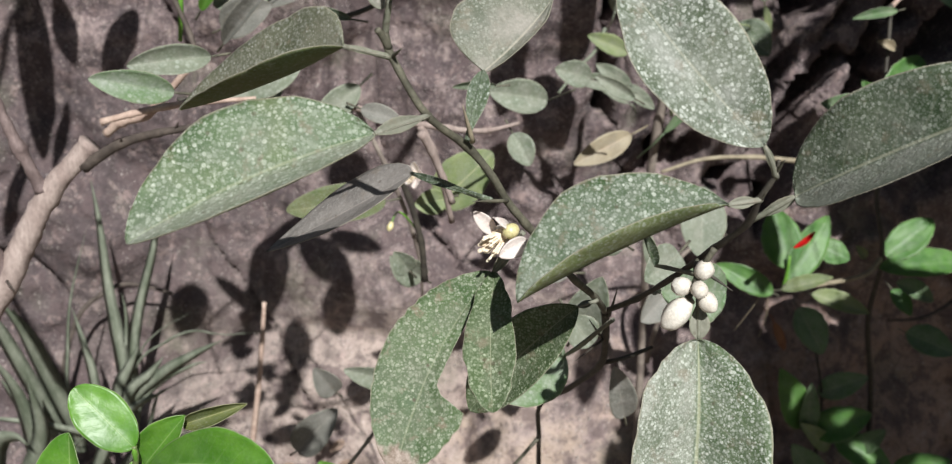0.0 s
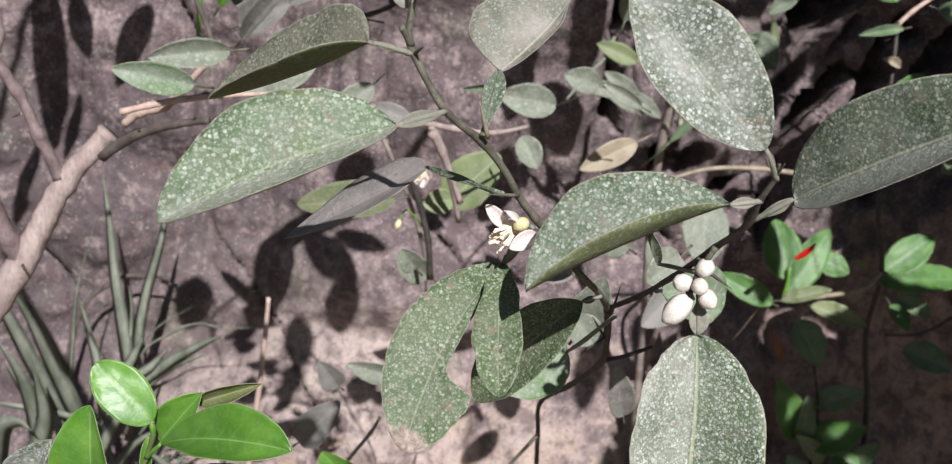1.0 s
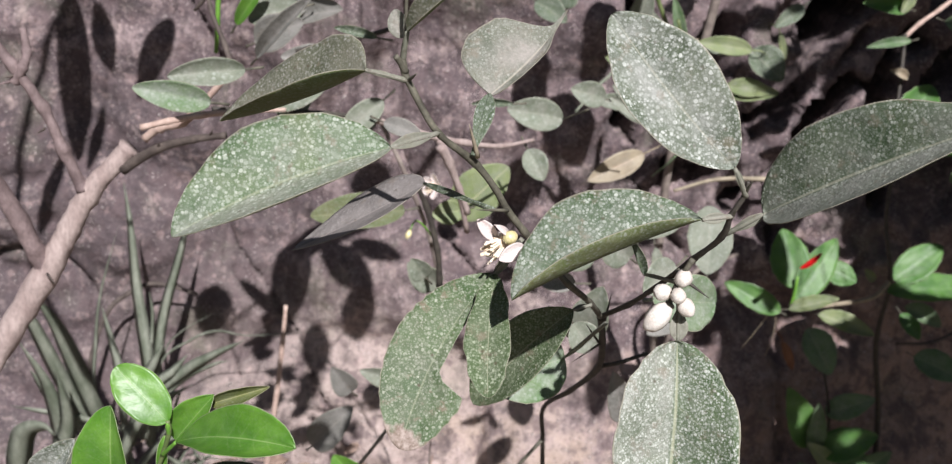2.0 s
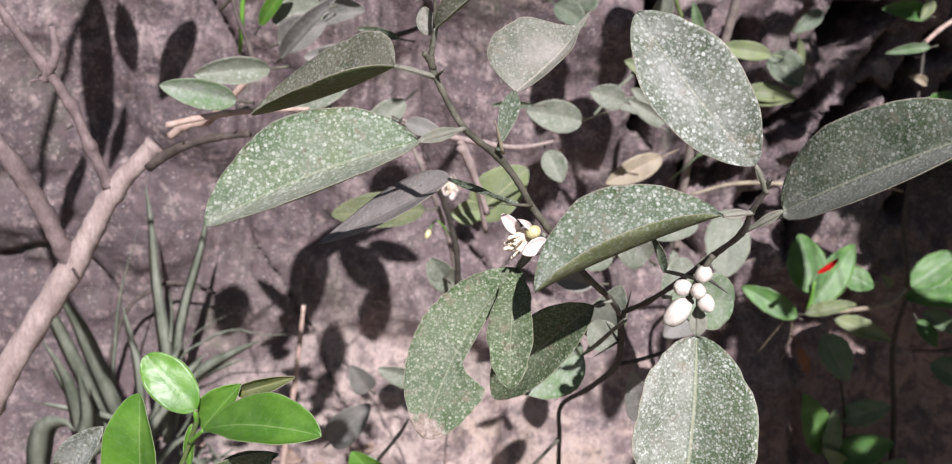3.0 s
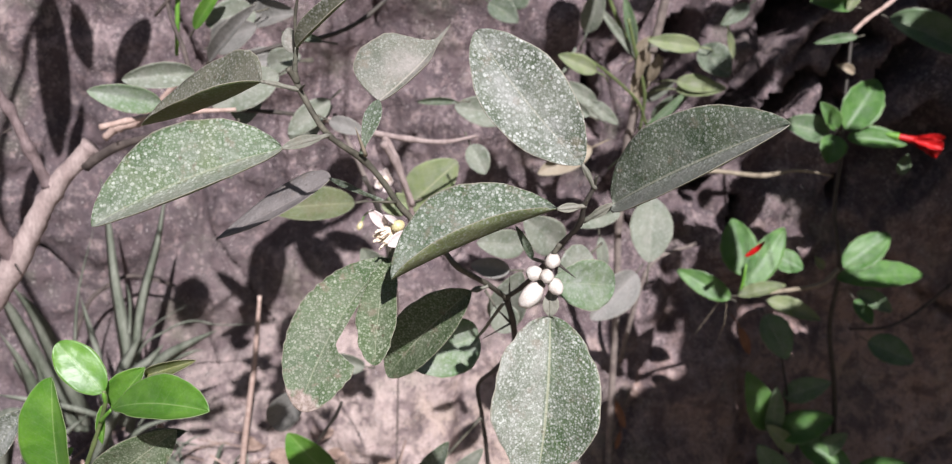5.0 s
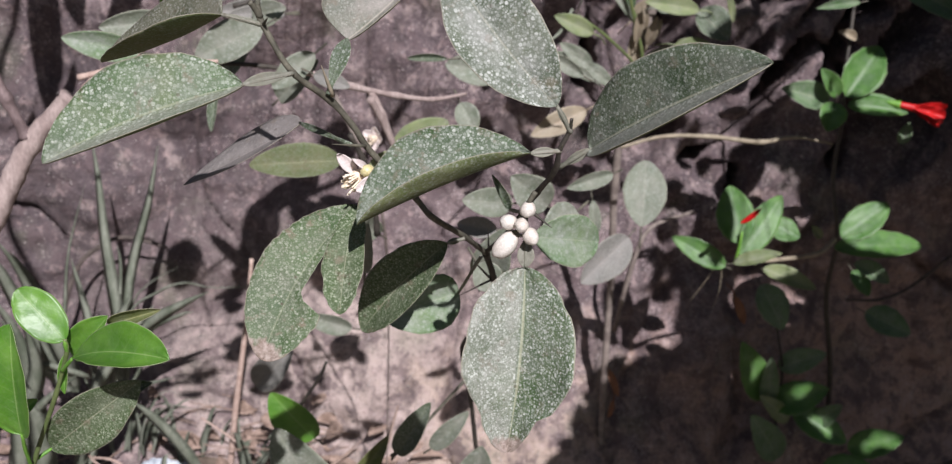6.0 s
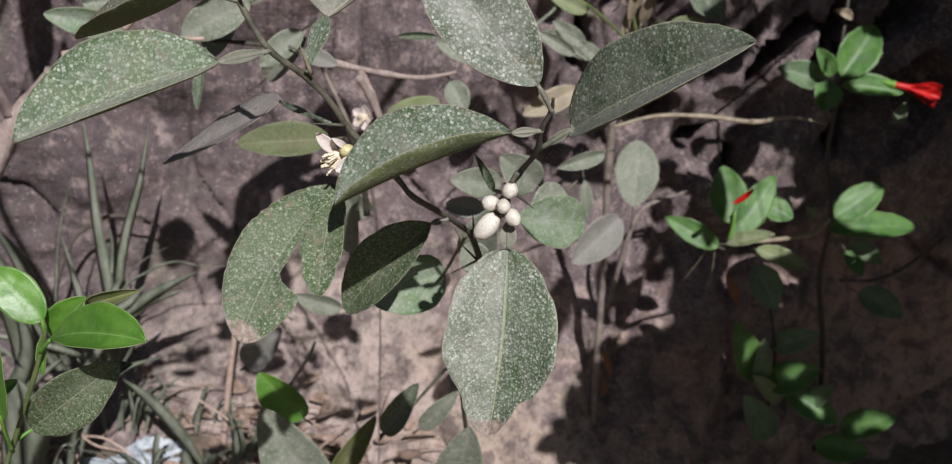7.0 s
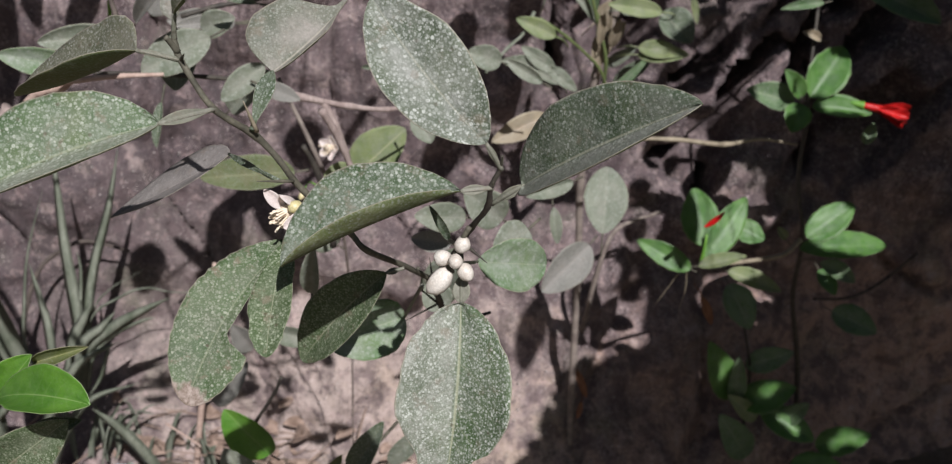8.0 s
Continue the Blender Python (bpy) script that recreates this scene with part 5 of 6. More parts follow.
# ---- unseen bushes, added out of view to shade the stone ----
def shade_bush(name, centre, spread, count, label, seed, fill=0):
    rnd = random.Random(seed)
    ob = thing(name, (centre[0], centre[1], 0.0), label, "bush")
    part("stem", tube([(centre[0], centre[1], -0.06), (centre[0] + 0.03, centre[1], centre[2] * 0.5), tuple(centre)], [0.014, 0.011, 0.006], 8, 6, 0.1), M_TWIG_DARK, ob)
    made = []
    # sunlit places: bush leaves stay off the rays that reach them
    WALL_GAP = (0.4726, 1.6200, 0.6858)
    gaps = [Vector(g) for g in ((0.64, 1.38, 0.7), (0.55, 1.38, 0.74), (0.42, 1.24, 0.56), (0.36, 1.24, 0.54), (0.66, 1.38, 0.5), (0.37, 1.24, 0.60), (0.44, 1.24, 0.60), (0.40, 1.24, 0.52), (0.45, 1.24, 0.53), WALL_GAP, (0.4367, 1.6200, 0.6399), (0.5159, 1.6300, 0.7259), (0.6014, 1.6500, 0.7281), (0.5134, 1.6200, 0.5242), (0.6071, 1.3800, 0.5004), (0.6426, 1.3800, 0.5017), (0.5745, 1.3800, 0.5143), (0.5892, 1.3800, 0.5423), (0.5455, 1.3800, 0.7485))]
    small = [Vector(g) for g in ((0.4824, 1.5, 0.2140), (0.5662, 1.5, 0.1716), (0.6077, 1.5, 0.1093), (0.7100, 1.5, 0.0800))]

    def clear(c, end):
        return all(q.x > 0.075 + 0.57 * q.y for q in (c, end)) and not any((q - g).cross(SUN_WAY).length < 0.034 for g in gaps for q in (c, c.lerp(end, 0.5), end)) \
            and not any((q - g).cross(SUN_WAY).length < 0.026 for g in small for q in (c, c.lerp(end, 0.5), end))

    for k in range(count):
        c = Vector(centre) + Vector((rnd.gauss(0, spread[0]), rnd.gauss(0, spread[1]), rnd.gauss(0, spread[2])))
        lands = c + SUN_WAY * ((1.6 - c.y) / SUN_WAY.y)
        if lands.z < 0.5 and lands.x < 0.18 + 0.42 * lands.z + 0.04 * noise.noise((lands.x * 9, lands.z * 9, 2.0)):
            continue
        way = Vector((rnd.uniform(-1, 1), rnd.uniform(-1, 1), rnd.uniform(-0.9, 0.5))).normalized()
        end = c + way * rnd.uniform(0.05, 0.085)
        if not clear(c, end):
            continue
        made.append(blade(c, end, rnd.uniform(0.016, 0.026), 20, 25, face=Vector((rnd.uniform(-0.5, 0.5), -0.6, 1)), nu=7, nv=2, seed=k, nick=0.0))
    # more unseen leaves, up the sun's way from stone that lies in shade
    for k in range(fill):
        z = rnd.uniform(-0.12, 0.45)
        c = Vector((0.235 + 0.42 * z + 0.85 * rnd.random(), 1.6, z)) - SUN_WAY * rnd.uniform(1.28, 1.46)
        way = Vector((rnd.uniform(-1, 1), rnd.uniform(-0.6, 0.6), rnd.uniform(-0.9, 0.4))).normalized()
        end = c + way * rnd.uniform(0.05, 0.08)
        if clear(c, end):
            made.append(blade(c, end, rnd.uniform(0.018, 0.026), 20, 25, face=Vector((rnd.uniform(-0.4, 0.6), -0.6, 1)), nu=7, nv=2, seed=k, nick=0.0))
    part("crown", join(*made), M_HIB, ob)
    return ob


shade_bush("unseen_bush", (1.05, 0.86, 1.2), (0.2, 0.16, 0.36), 2700, "unseen leafy bush added to shade the stone", 5)
shade_bush("unseen_bush", (0.64, 0.6, 0.91), (0.13, 0.09, 0.15), 2500, "unseen low leafy bush added to shade the foot of the stone", 6, 1500)

# ---- stems, vines and dry stalks before the wall ----
def stalk(name, pts, radii, mat, label, category="stem", **more):
    ob = part(name, tube(pts, radii, 8, 6, 0.1, 0.12, **more), mat, None)
    return tagged(ob, label, category)


stalk("dry_vine", [(0.1979, 1.2200, 0.6887), (0.2519, 1.2300, 0.7003), (0.3155, 1.2400, 0.6979), (0.3837, 1.2600, 0.6855), (0.4424, 1.3000, 0.6811), (0.5204, 1.3800, 0.6497)], [0.002, 0.0025, 0.0029, 0.0032, 0.0022, 0.0015], M_STRAW, "straw-coloured dry vine hanging before the stone", "vine")
stalk("dry_stick", [(-0.3406, 1.4600, 0.4322), (-0.3496, 1.4600, 0.3703), (-0.3638, 1.4600, 0.2852), (-0.3873, 1.4700, 0.1686), (-0.4135, 1.4800, 0.0213)], [0.003, 0.0036, 0.0042, 0.005, 0.006], M_PINK_TWIG, "broken tan stick leaning on the stone", "stick")
stalk("bare_stem", [(0.2606, 1.3000, 0.9616), (0.2404, 1.3300, 0.8289), (0.2203, 1.3600, 0.7157), (0.2170, 1.4000, 0.5791), (0.2248, 1.4400, 0.4275), (0.2274, 1.4700, 0.2651), (0.2306, 1.5000, 0.0148)], [0.0055, 0.006, 0.0062, 0.0058, 0.0056, 0.0056, 0.006], M_STEM_GREY, "thin grey bare stem standing before the stone")
stalk("bare_stem", [(0.1630, 1.3000, 0.9484), (0.1981, 1.3200, 0.8703), (0.2263, 1.3400, 0.8194), (0.2193, 1.3800, 0.7021)], [0.003, 0.003, 0.003, 0.003], M_STALK_OLIVE, "thin green stem before the stone")
stalk("bare_stem", [(0.3566, 1.5000, 0.5025), (0.2818, 1.4500, 0.4925), (0.2563, 1.4500, 0.4225), (0.2434, 1.5000, 0.2932)], [0.003, 0.0035, 0.004, 0.004], M_STEM_GREY, "thin grey forked stem before the stone")
stalk("bare_stem", [(0.8278, 1.6000, 0.3916), (0.7726, 1.6000, 0.3364), (0.7015, 1.5500, 0.3311), (0.6206, 1.5000, 0.3513)], [0.003, 0.003, 0.003, 0.002], M_BARK_DARK, "thin reddish twig in the shade")
stalk("dark_stem", [(-0.1399, 1.0000, 0.8306), (-0.1106, 1.0000, 0.7621), (-0.0906, 1.0200, 0.6901), (-0.0859, 1.0500, 0.6228), (-0.0951, 1.1500, 0.4846), (-0.1176, 1.3000, 0.2139), (-0.1448, 1.4500, -0.1229)], [0.002, 0.0024, 0.0022, 0.0016, 0.0011, 0.0011, 0.0014], M_STEM_GREY, "thin grey stem behind the leaves")
stalk("bare_stem", [(0.1400, 1.2500, 0.8486), (0.1765, 1.2700, 0.8211), (0.2206, 1.3000, 0.7779), (0.2371, 1.3200, 0.7410)], [0.0015, 0.002, 0.002, 0.002], M_STALK_OLIVE, "thin green leafy stem before the stone")
stalk("bare_stem", [(0.0725, 1.2000, 0.7917), (0.0984, 1.2200, 0.8171), (0.1190, 1.2400, 0.8318), (0.1331, 1.2600, 0.8543)], [0.0015, 0.002, 0.002, 0.002], M_PALE, "thin pale leafy stem before the stone")
stalk("green_stalk", [(-0.2630, 0.9200, 0.9780), (-0.2670, 0.9200, 0.9550), (-0.2700, 0.9200, 0.9300), (-0.2760, 0.9300, 0.9040)], [0.0018, 0.0022, 0.0022, 0.0016], M_STALK, "slender fresh green stalk before the stone", "stalk")
stalk("bare_stem", [(0.2012, 1.2800, 0.8885), (0.2178, 1.3000, 0.8327), (0.2333, 1.3200, 0.7816), (0.2322, 1.3400, 0.7277)], [0.002, 0.0025, 0.0025, 0.002], M_STALK_OLIVE, "olive green stem before the stone")
for a, b, w, m, k in (((0.2393, 1.3600, 0.7661), (0.2756, 1.3400, 0.7943), 12, M_PALE, 1), ((0.2713, 1.3000, 0.8036), (0.3249, 1.2800, 0.7987), 17, M_LIME, 2), ((0.2949, 1.2800, 0.8516), (0.2248, 1.2700, 0.8630), 16, M_LIME, 3),
                      ((0.3590, 1.3000, 0.9030), (0.3190, 1.2800, 0.8790), 14, M_LEAF_DARK, 4), ((0.1395, 1.1000, 0.7666), (0.0768, 1.0800, 0.7412), 19, M_TAN_LEAF, 5), ((0.1506, 1.3000, 0.8685), (0.1664, 1.2800, 0.9299), 20, M_PALE, 6),
                      ((0.0441, 1.2000, 0.9162), (0.0673, 1.2000, 0.9435), 30, M_LEAF_DARK, 7), ((0.0231, 1.2000, 0.9195), (0.0572, 1.1800, 0.8982), 20, M_LEAF_DARK, 8), ((0.2180, 1.3400, 0.8275), (0.2471, 1.3300, 0.8603), 14, M_TAN_LEAF, 9),
                      ((0.1551, 1.2000, 0.7939), (0.1148, 1.2000, 0.8239), 14, M_PALE, 10), ((0.1594, 1.2500, 0.8263), (0.1097, 1.2400, 0.8501), 16, M_LIME, 11), ((0.1488, 1.2000, 0.7994), (0.0905, 1.2000, 0.8065), 14, M_PALE, 12),
                      ((0.1451, 1.2000, 0.7994), (0.1828, 1.2000, 0.7699), 12, M_PALE, 13), ((0.2390, 1.3300, 0.8037), (0.2558, 1.3200, 0.8332), 12, M_TAN_LEAF, 15), ((0.2247, 1.3300, 0.7713), (0.2173, 1.3200, 0.8134), 11, M_TAN_LEAF, 16),
                      ((0.2328, 1.3300, 0.8156), (0.2336, 1.3200, 0.8487), 9, M_TAN_LEAF, 17), ((0.2983, 1.3000, 0.8484), (0.3358, 1.2800, 0.8137), 30, M_LEAF_DARK, 18), ((0.2508, 1.3600, 0.7398), (0.2984, 1.3400, 0.7817), 16, M_LEAF_DARK, 19),
                      ((0.2200, 1.3100, 0.8300), (0.1580, 1.2900, 0.9090), 8, M_PALE, 31),
                      ((0.2150, 1.3100, 0.8470), (0.1960, 1.2900, 0.9160), 11, M_HIB_DUSTY, 32),
                      ((0.2220, 1.3100, 0.8040), (0.2230, 1.2900, 0.8560), 8, M_TAN_LEAF, 33),
                      ((0.2370, 1.3100, 0.8020), (0.2450, 1.2900, 0.8420), 10, M_TAN_LEAF, 34),
                      ((0.2470, 1.3100, 0.8480), (0.2990, 1.2900, 0.8470), 12, M_PALE, 35),
                      ((0.2180, 1.3100, 0.7130), (0.2850, 1.2900, 0.7940), 10, M_HIB_DUSTY, 36),
                      ((0.1690, 1.3000, 0.7555), (0.1280, 1.2900, 0.7830), 9, M_PALE, 37),
                      ((0.3463, 1.3500, 0.8641), (0.3561, 1.3500, 0.8245), 7, M_LIME, 20), ((0.2354, 1.4800, 0.2303), (0.2525, 1.4700, 0.1842), 9, M_RUST, 21), ((0.4241, 1.4500, 0.3782), (0.4407, 1.4400, 0.3345), 11, M_RUST, 22), ((0.2461, 1.4800, 0.1724), (0.2381, 1.4700, 0.1432), 7, M_RUST, 23), ((0.2709, 1.3000, 0.7939), (0.3332, 1.2800, 0.7982), 17, M_LIME, 14)):
    tagged(part("vine_leaf", join(blade(a, b, 0.0008 * w, 22, 30, nu=14, nv=4, seed=k, blunt=0.65, wave=0.1), tube([a, Vector(a) + (Vector(a) - Vector(b)) * 0.2, Vector(a) + (Vector(a) - Vector(b)) * 0.4 + Vector((0, 0.03, -0.01))], [0.001, 0.001, 0.001], 6, 3)), m, None), "single leaf on a thin stalk before the stone", "leaf", "leaves before the stone")

# dark strip built in place of an arching shadow on the stone
stalk("shadow_strip", [(-0.6930, 1.5000, 0.1640), (-0.6880, 1.5300, 0.2850), (-0.6580, 1.5500, 0.3750), (-0.6200, 1.5600, 0.4100), (-0.5780, 1.5700, 0.4240), (-0.5090, 1.5700, 0.4060)], [0.0045, 0.0045, 0.004, 0.0036, 0.003, 0.0022], M_BARK_DARK, "dark strip standing in for a curved shadow on the stone")

# ---- grass by the wall ----
def grass_tuft(base, count, height, lean, seed, label):
    rnd = random.Random(seed)
    base = Vector(base)
    ob = thing("grass_tuft", base, label, "grass")
    for k in range(count):
        a = rnd.uniform(-1, 1)
        h = height * rnd.uniform(0.5, 1.1)
        foot = base + Vector((rnd.gauss(0, 0.02), rnd.gauss(0, 0.015), 0))
        way = Vector((lean + a * 0.8, rnd.uniform(-0.5, 0.2), 0))
        pts = [foot, foot + Vector((0, 0, h * 0.45)) + way * h * 0.15, foot + Vector((0, 0, h * 0.8)) + way * h * 0.45, foot + Vector((0, 0, h * rnd.uniform(0.7, 0.95))) + way * h * rnd.uniform(0.75, 1.0)]
        line = smooth_line(pts, 6)
        side = Vector((0.9, rnd.uniform(-0.8, 0.8), 0.1)).normalized()
        w = rnd.uniform(0.003, 0.0095)
        verts, faces = [], []
        n = len(line)
        for i, c in enumerate(line):
            u = i / (n - 1)
            ww = w * min(1, 0.45 + 2.5 * u) * max(0.03, 1 - u ** 2.5)
            for j, off in ((-1, 0.0), (0, -0.35), (1, 0.0), (0, -0.2)):
                verts.append(c + side * ww * j + Vector((0, 1, 0.2)) * (-off) * ww)
        for i in range(n - 1):
            for j in range(4):
                q, r = i * 4 + j, i * 4 + (j + 1) % 4
                faces.append((q, r, r + 4, q + 4))
        part("blade", (verts, faces), M_GRASS, ob)
    return ob


grass_tuft((-0.4644, 1.5000, 0.0444), 6, 0.12, 0.3, 14, "short dusty grass tuft on the litter")
grass_tuft((-0.4300, 1.3600, 0.0200), 9, 0.13, 0.6, 15, "short leaning dusty grass tuft on the litter")
grass_tuft((-0.5600, 1.4600, 0.0700), 9, 0.15, 0.7, 16, "short leaning dusty grass tuft at the wall's foot")

grass_tuft((-0.4900, 1.3200, 0.0000), 12, 0.16, -0.3, 17, "tangled dusty grass tuft on the litter")
grass_tuft((-0.3700, 1.4300, 0.0300), 9, 0.14, 0.4, 18, "tangled dusty grass tuft on the litter")
grass_tuft((-0.6400, 1.3000, 0.0100), 11, 0.18, 0.2, 19, "tangled dusty grass tuft on the litter")

def arching_grass(at, label, blades):
    """blades: lines through the air with the half width of each blade."""
    ob = thing("grass_tuft", at, label, "grass")
    for k, (pts, w) in enumerate(blades):
        line = smooth_line(pts, 7)
        verts, faces, n = [], [], len(line)
        for i, c in enumerate(line):
            u = i / (n - 1)
            ww = w * min(1, 0.55 + 1.6 * u) * max(0.04, 1 - u ** 3) * (1 + 0.06 * noise.noise((u * 9, k, 0)))
            way = (line[min(i + 1, n - 1)] - line[max(i - 1, 0)]).normalized()
            side = way.cross(Vector((0.35 * math.sin(k * 2.1 + 1.7 * u), 1, 0.2))).normalized()
            fold = way.cross(side).normalized()
            for j, off in ((-1, 0.0), (0, 0.4), (1, 0.0), (0, 0.28)):
                verts.append(c + side * ww * j + fold * off * ww)
        for i in range(n - 1):
            for j in range(4):
                q, r = i * 4 + j, i * 4 + (j + 1) % 4
                faces.append((q, r, r + 4, q + 4))
        part("blade", (verts, faces), M_GRASS, ob)
    return ob


W2 = 0.0014
arching_grass((-0.5540, 1.4000, 0.2210), "loose tuft of long dusty grass blades at the wall's foot", (
    ([(-0.5540, 1.4000, 0.2210), (-0.5460, 1.4100, 0.3380), (-0.5510, 1.4200, 0.4170), (-0.5570, 1.4300, 0.4780), (-0.5590, 1.4400, 0.5700), (-0.5650, 1.4500, 0.6340)], 0.0125),
    ([(-0.5540, 1.4100, 0.2150), (-0.5360, 1.4250, 0.3580), (-0.5220, 1.4400, 0.4320), (-0.4920, 1.4550, 0.5260), (-0.4720, 1.4700, 0.6150)], 0.0096),
    ([(-0.5850, 1.3800, 0.2230), (-0.6220, 1.3900, 0.3170), (-0.6170, 1.4000, 0.3960), (-0.6040, 1.4100, 0.4720), (-0.5700, 1.4200, 0.5720)], 0.0032),
    ([(-0.5830, 1.3800, 0.2350), (-0.5820, 1.3870, 0.3510), (-0.5910, 1.3930, 0.4090), (-0.6010, 1.4000, 0.4580)], 0.0091),
    ([(-0.5450, 1.3800, 0.2450), (-0.5280, 1.3700, 0.3190), (-0.4740, 1.3600, 0.3700), (-0.4240, 1.3500, 0.4030), (-0.3780, 1.3400, 0.4290)], 0.0112),
    ([(-0.5560, 1.4000, 0.2330), (-0.5290, 1.4120, 0.3530), (-0.4830, 1.4240, 0.3890), (-0.4440, 1.4360, 0.4000), (-0.3970, 1.4480, 0.3870), (-0.2850, 1.4600, 0.3890)], 0.0024),
    ([(-0.5430, 1.3600, 0.2570), (-0.5270, 1.3600, 0.3360), (-0.4930, 1.3600, 0.3690), (-0.4680, 1.3600, 0.3970)], 0.0098),
    ([(-0.5640, 1.4000, 0.2330), (-0.5540, 1.4000, 0.3200), (-0.5350, 1.4000, 0.3590), (-0.5150, 1.4000, 0.3950)], 0.0119),
    ([(-0.5230, 1.3600, 0.2560), (-0.5040, 1.3600, 0.2840), (-0.4900, 1.3600, 0.3230), (-0.4780, 1.3600, 0.3480)], 0.0035),
    ([(-0.5280, 1.3700, 0.2620), (-0.5120, 1.3680, 0.3200), (-0.4720, 1.3650, 0.3590), (-0.4290, 1.3620, 0.3810), (-0.4080, 1.3600, 0.3870)], 0.0046),
    ([(-0.5540, 1.4200, 0.2330), (-0.5290, 1.4270, 0.3570), (-0.5000, 1.4330, 0.3980), (-0.4470, 1.4400, 0.4280)], 0.0016),
    ([(-0.5520, 1.4100, 0.2630), (-0.5430, 1.4130, 0.3530), (-0.5330, 1.4170, 0.4340), (-0.5350, 1.4200, 0.4710)], 0.0041)))
arching_grass((-0.6008, 1.3400, 0.2637), "broad-bladed dusty grass drooping at the wall's foot", (
    ([(-0.5970, 1.3400, 0.2710), (-0.5960, 1.3150, 0.3310), (-0.6060, 1.2900, 0.4140), (-0.6140, 1.2650, 0.4890), (-0.6290, 1.2400, 0.5510)], 0.0171),
    ([(-0.6080, 1.3500, 0.2540), (-0.6200, 1.3250, 0.3200), (-0.6320, 1.3000, 0.3940), (-0.6470, 1.2750, 0.4850), (-0.6470, 1.2500, 0.5240)], 0.0158),
    ([(-0.6000, 1.3500, 0.2540), (-0.5970, 1.3300, 0.3110), (-0.6060, 1.3100, 0.3980), (-0.6140, 1.2900, 0.4670), (-0.6270, 1.2700, 0.5210)], 0.0105),
    ([(-0.5780, 1.3400, 0.2820), (-0.5730, 1.3200, 0.2990), (-0.6150, 1.3000, 0.3260), (-0.6730, 1.2800, 0.3510), (-0.6890, 1.2600, 0.3680)], 0.0084),
    ([(-0.6040, 1.3300, 0.2660), (-0.6350, 1.3130, 0.3220), (-0.6490, 1.2970, 0.3640), (-0.6620, 1.2800, 0.4110)], 0.0140),
    ([(-0.7091, 1.2800, 0.1956), (-0.6891, 1.2600, 0.2770), (-0.6636, 1.2400, 0.3374), (-0.6273, 1.2200, 0.3586), (-0.6030, 1.2000, 0.3556)], W2 * 13),
    ([(-0.5863, 1.3600, 0.2304), (-0.5663, 1.3600, 0.2703), (-0.5516, 1.3600, 0.2998), (-0.5429, 1.3600, 0.3487)], W2 * 7),
    ([(-0.4076, 1.3400, 0.0922), (-0.4341, 1.3200, 0.1713), (-0.4643, 1.3000, 0.2358), (-0.4898, 1.2800, 0.2795)], W2 * 10),
    ([(-0.6681, 1.3000, 0.0529), (-0.6334, 1.2800, 0.1783), (-0.6221, 1.2600, 0.2536), (-0.6259, 1.2400, 0.3050)], W2 * 14),
    ([(-0.6590, 1.3200, 0.0388), (-0.6312, 1.2800, 0.2621), (-0.6260, 1.2500, 0.3962), (-0.6415, 1.2200, 0.4825)], W2 * 13),
    ([(-0.6280, 1.3400, 0.0374), (-0.5837, 1.3300, 0.2137), (-0.5212, 1.3200, 0.3258), (-0.4520, 1.3200, 0.3684)], W2 * 8),
    ([(-0.6874, 1.3000, 0.0521), (-0.6531, 1.2700, 0.2363), (-0.6080, 1.2500, 0.3394), (-0.5984, 1.2200, 0.4391)], W2 * 12),
    ([(-0.6275, 1.3600, 0.0231), (-0.5940, 1.3600, 0.1401), (-0.5300, 1.3600, 0.2414), (-0.4464, 1.3600, 0.2764)], W2 * 6),
    ([(-0.7067, 1.3000, 0.0513), (-0.6735, 1.2800, 0.1874), (-0.6212, 1.2600, 0.2739), (-0.5426, 1.2400, 0.3470)], W2 * 8)))

# ---- litter on the ground ----
def wrapper(at, size, label, seed, printed):
    c = Vector(at)
    ob = thing("plastic_wrapper", c, label, "litter")

    def sheet(u0, u1, v0, v1, n, lift):
        verts, faces = [], []
        for layer in (lift + 0.0006, lift - 0.0006):
            for j in range(n + 1):
                for i in range(n + 1):
                    u, v = u0 + (u1 - u0) * i / n, v0 + (v1 - v0) * j / n
                    h = 0.3 * noise.noise((u * 2.3 + seed, v * 2.6, 1)) + 0.12 * abs(noise.noise((u * 6, v * 6 + seed, 3))) + 0.04 * noise.noise((u * 15, v * 15, seed))
                    e = 0.12 * noise.noise((u * 5, v * 5, seed + 9))
                    verts.append(c + Vector(((u + e) * size * 1.3, (v * 0.7 + e) * size, (v * 0.5 + h) * size + layer)))
        k = (n + 1) ** 2
        for j in range(n):
            for i in range(n):
                a = j * (n + 1) + i
                faces.append((a, a + 1, a + n + 2, a + n + 1))
                faces.append((k + a, k + a + n + 1, k + a + n + 2, k + a + 1))
        return verts, faces

    part("sheet", sheet(-0.55, 0.55, -0.45, 0.45, 30, 0.0), M_PLASTIC, ob)
    if printed:
        part("print_band", sheet(-0.1, 0.42, -0.3, -0.22, 20, 0.0012), M_BLUE, ob, "faded blue printed band")
        part("print_band", sheet(-0.3, 0.1, -0.12, -0.07, 20, 0.0012), M_BLUE, ob, "faded blue printed band")
    return ob


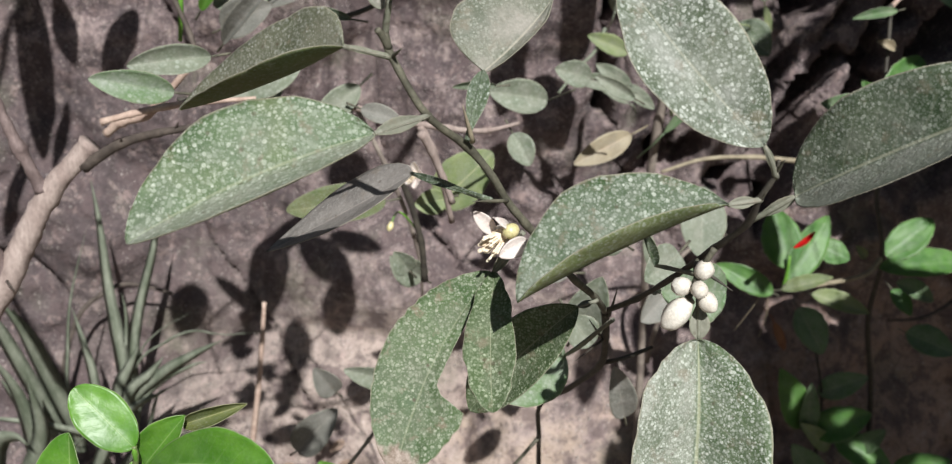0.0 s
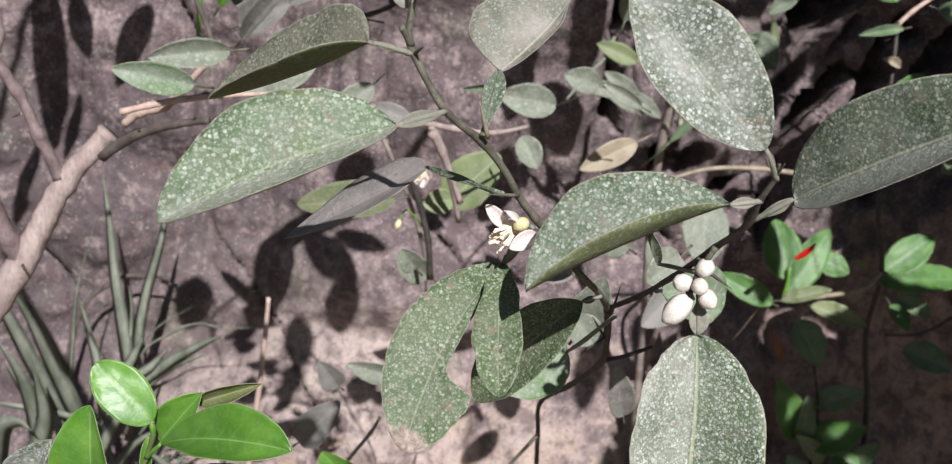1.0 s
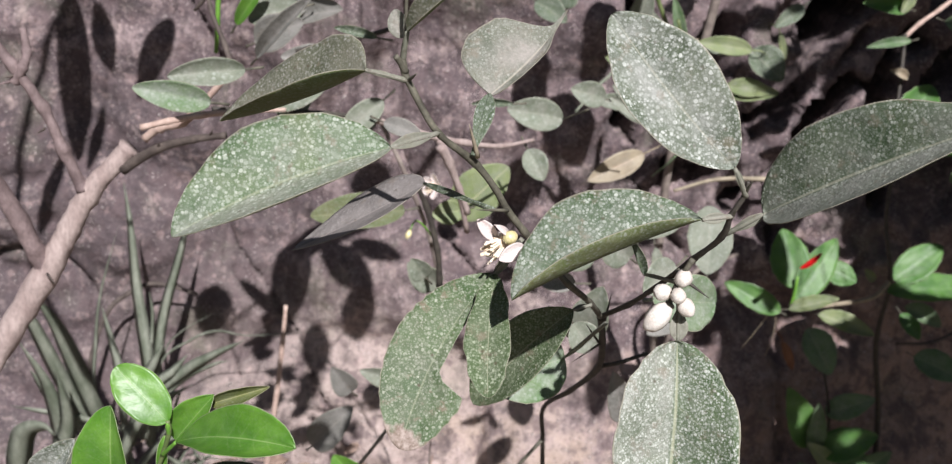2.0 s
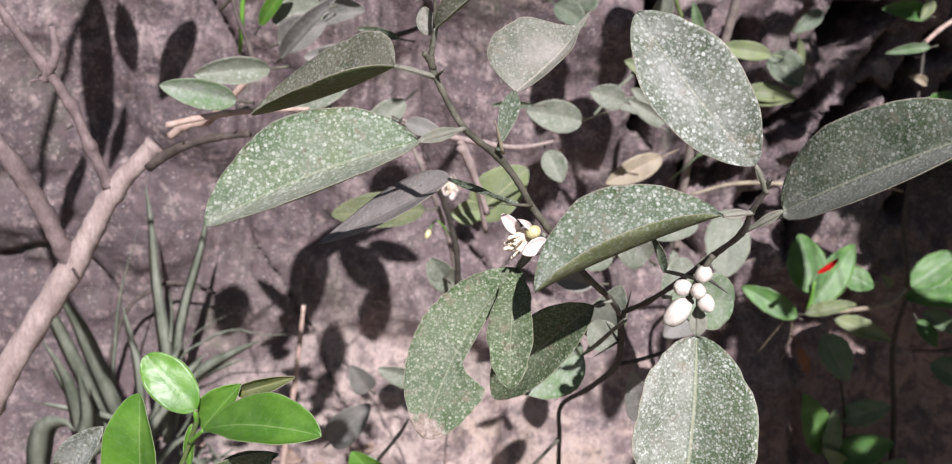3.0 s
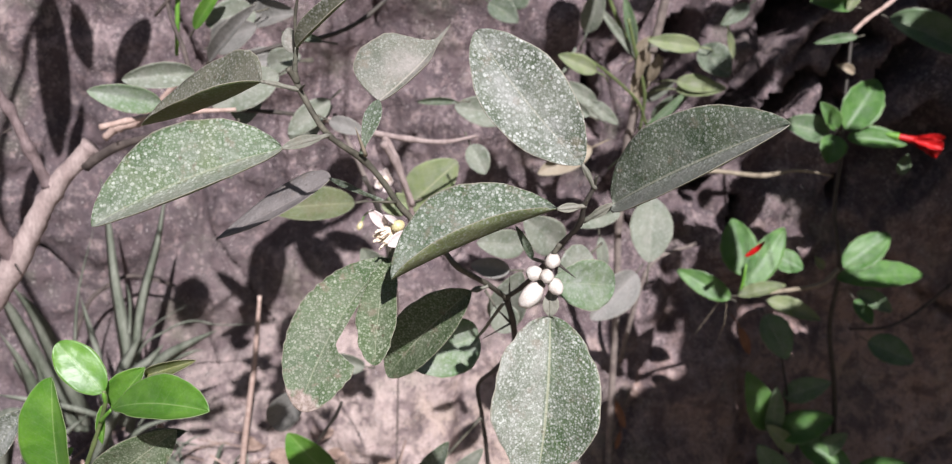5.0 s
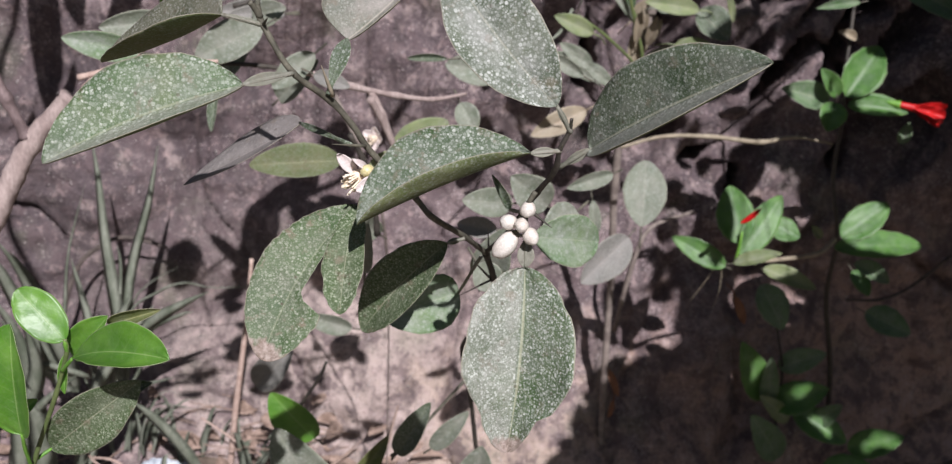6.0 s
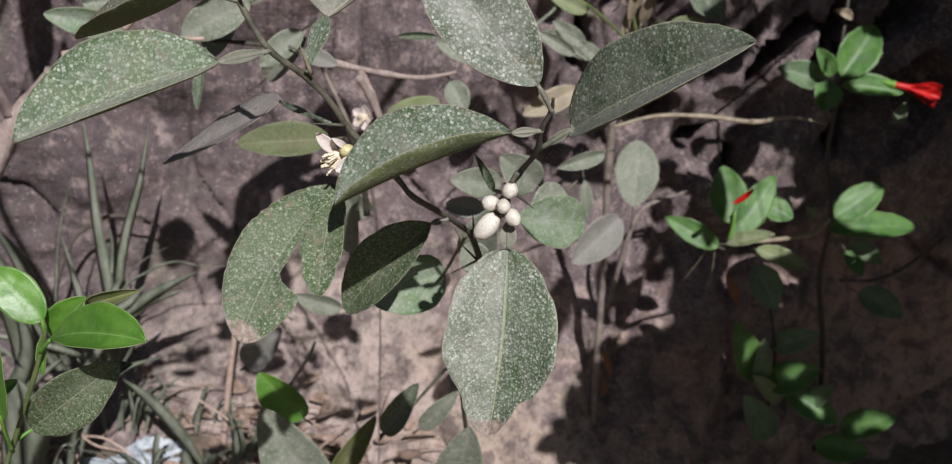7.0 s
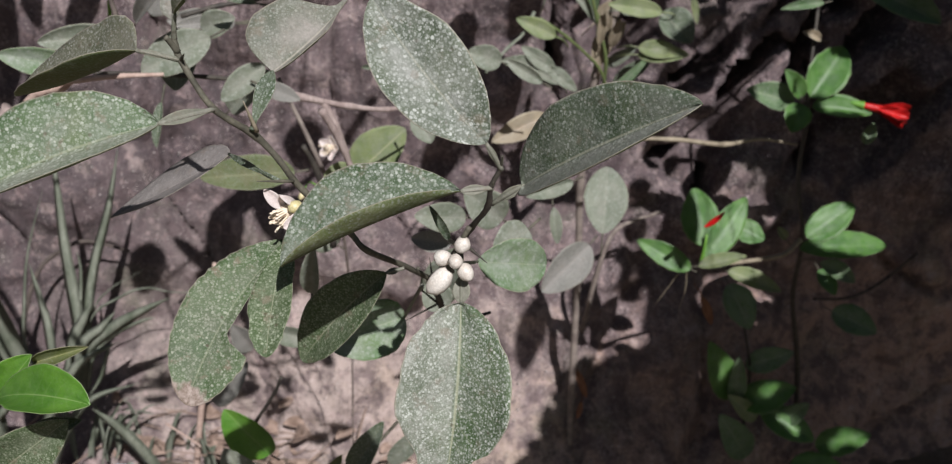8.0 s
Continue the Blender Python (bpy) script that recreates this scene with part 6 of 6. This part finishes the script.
wrapper((-0.5652, 1.3800, 0.0161), 0.13, "crumpled dirty white plastic wrapper on the soil", 3, True)
wrapper((-0.5203, 1.4600, 0.0250), 0.07, "torn white plastic scrap on the soil", 7, False)
stalk("packing_strap", [(0.1788, 1.5000, -0.0217), (0.2024, 1.4900, 0.0202), (0.2371, 1.4800, 0.0419), (0.2695, 1.4800, 0.0308), (0.3007, 1.4900, -0.0138)], [0.003, 0.0035, 0.0035, 0.0035, 0.003], M_PLASTIC, "bent pale plastic strap on the soil", "strap", flat=0.4)


for k, pts in enumerate(([(-0.6277, 1.3800, 0.1826), (-0.6038, 1.3600, 0.1397), (-0.5738, 1.3400, 0.1255), (-0.5228, 1.3300, 0.1194)], [(-0.6183, 1.3700, 0.1722), (-0.6083, 1.3500, 0.1346), (-0.6008, 1.3300, 0.0687)], [(-0.5864, 1.3400, 0.1418), (-0.5491, 1.3300, 0.1429), (-0.5052, 1.3200, 0.1188)], [(-0.4462, 1.4600, 0.1421), (-0.3775, 1.4400, 0.0978), (-0.3411, 1.4200, 0.0284)])):
    stalk("dry_stalk", pts, [0.0016, 0.0018, 0.0016, 0.001], M_PINK_TWIG, "thin dry pinkish stalk lying on the litter", "stalk")


def leaf_litter(count, seed):
    rnd = random.Random(seed)
    made = []
    for k in range(count):
        x, y = rnd.uniform(-1.1, 0.5), rnd.uniform(1.2, 1.62)
        z = -0.13 + 0.1 * max(0.0, min(1.0, (0.1 - x) / 0.3)) + 0.1 * max(0.0, min(1.0, (y - 1.2) / 0.5)) + abs(rnd.gauss(0, 0.035))
        a = rnd.uniform(0, 6.28)
        if -0.66 < x < -0.4 and y < 1.5:
            z -= 0.05
        c = Vector((x, y, z))
        way = Vector((math.cos(a), math.sin(a) * 0.6, rnd.uniform(-0.1, 0.5)))
        if k % 3:
            made.append(blade(c, c + way * rnd.uniform(0.03, 0.075), rnd.uniform(0.008, 0.02), rnd.uniform(10, 60), rnd.uniform(10, 60), face=(rnd.uniform(-0.4, 0.4), -0.6, 1), nu=8, nv=2, seed=k, bend=rnd.uniform(-0.1, 0.15)))
        else:
            made.append(tube([c, c + way * 0.05 + Vector((0, 0, 0.01)), c + way * rnd.uniform(0.09, 0.2)], [0.0016, 0.0018, 0.001], 5, 3, 0.1))
    ob = part("leaf_litter", join(*made), M_DRY, None)
    return tagged(ob, "dry brown fallen leaves and twigs on the soil", "litter", kind="stuff")


leaf_litter(760, 8)
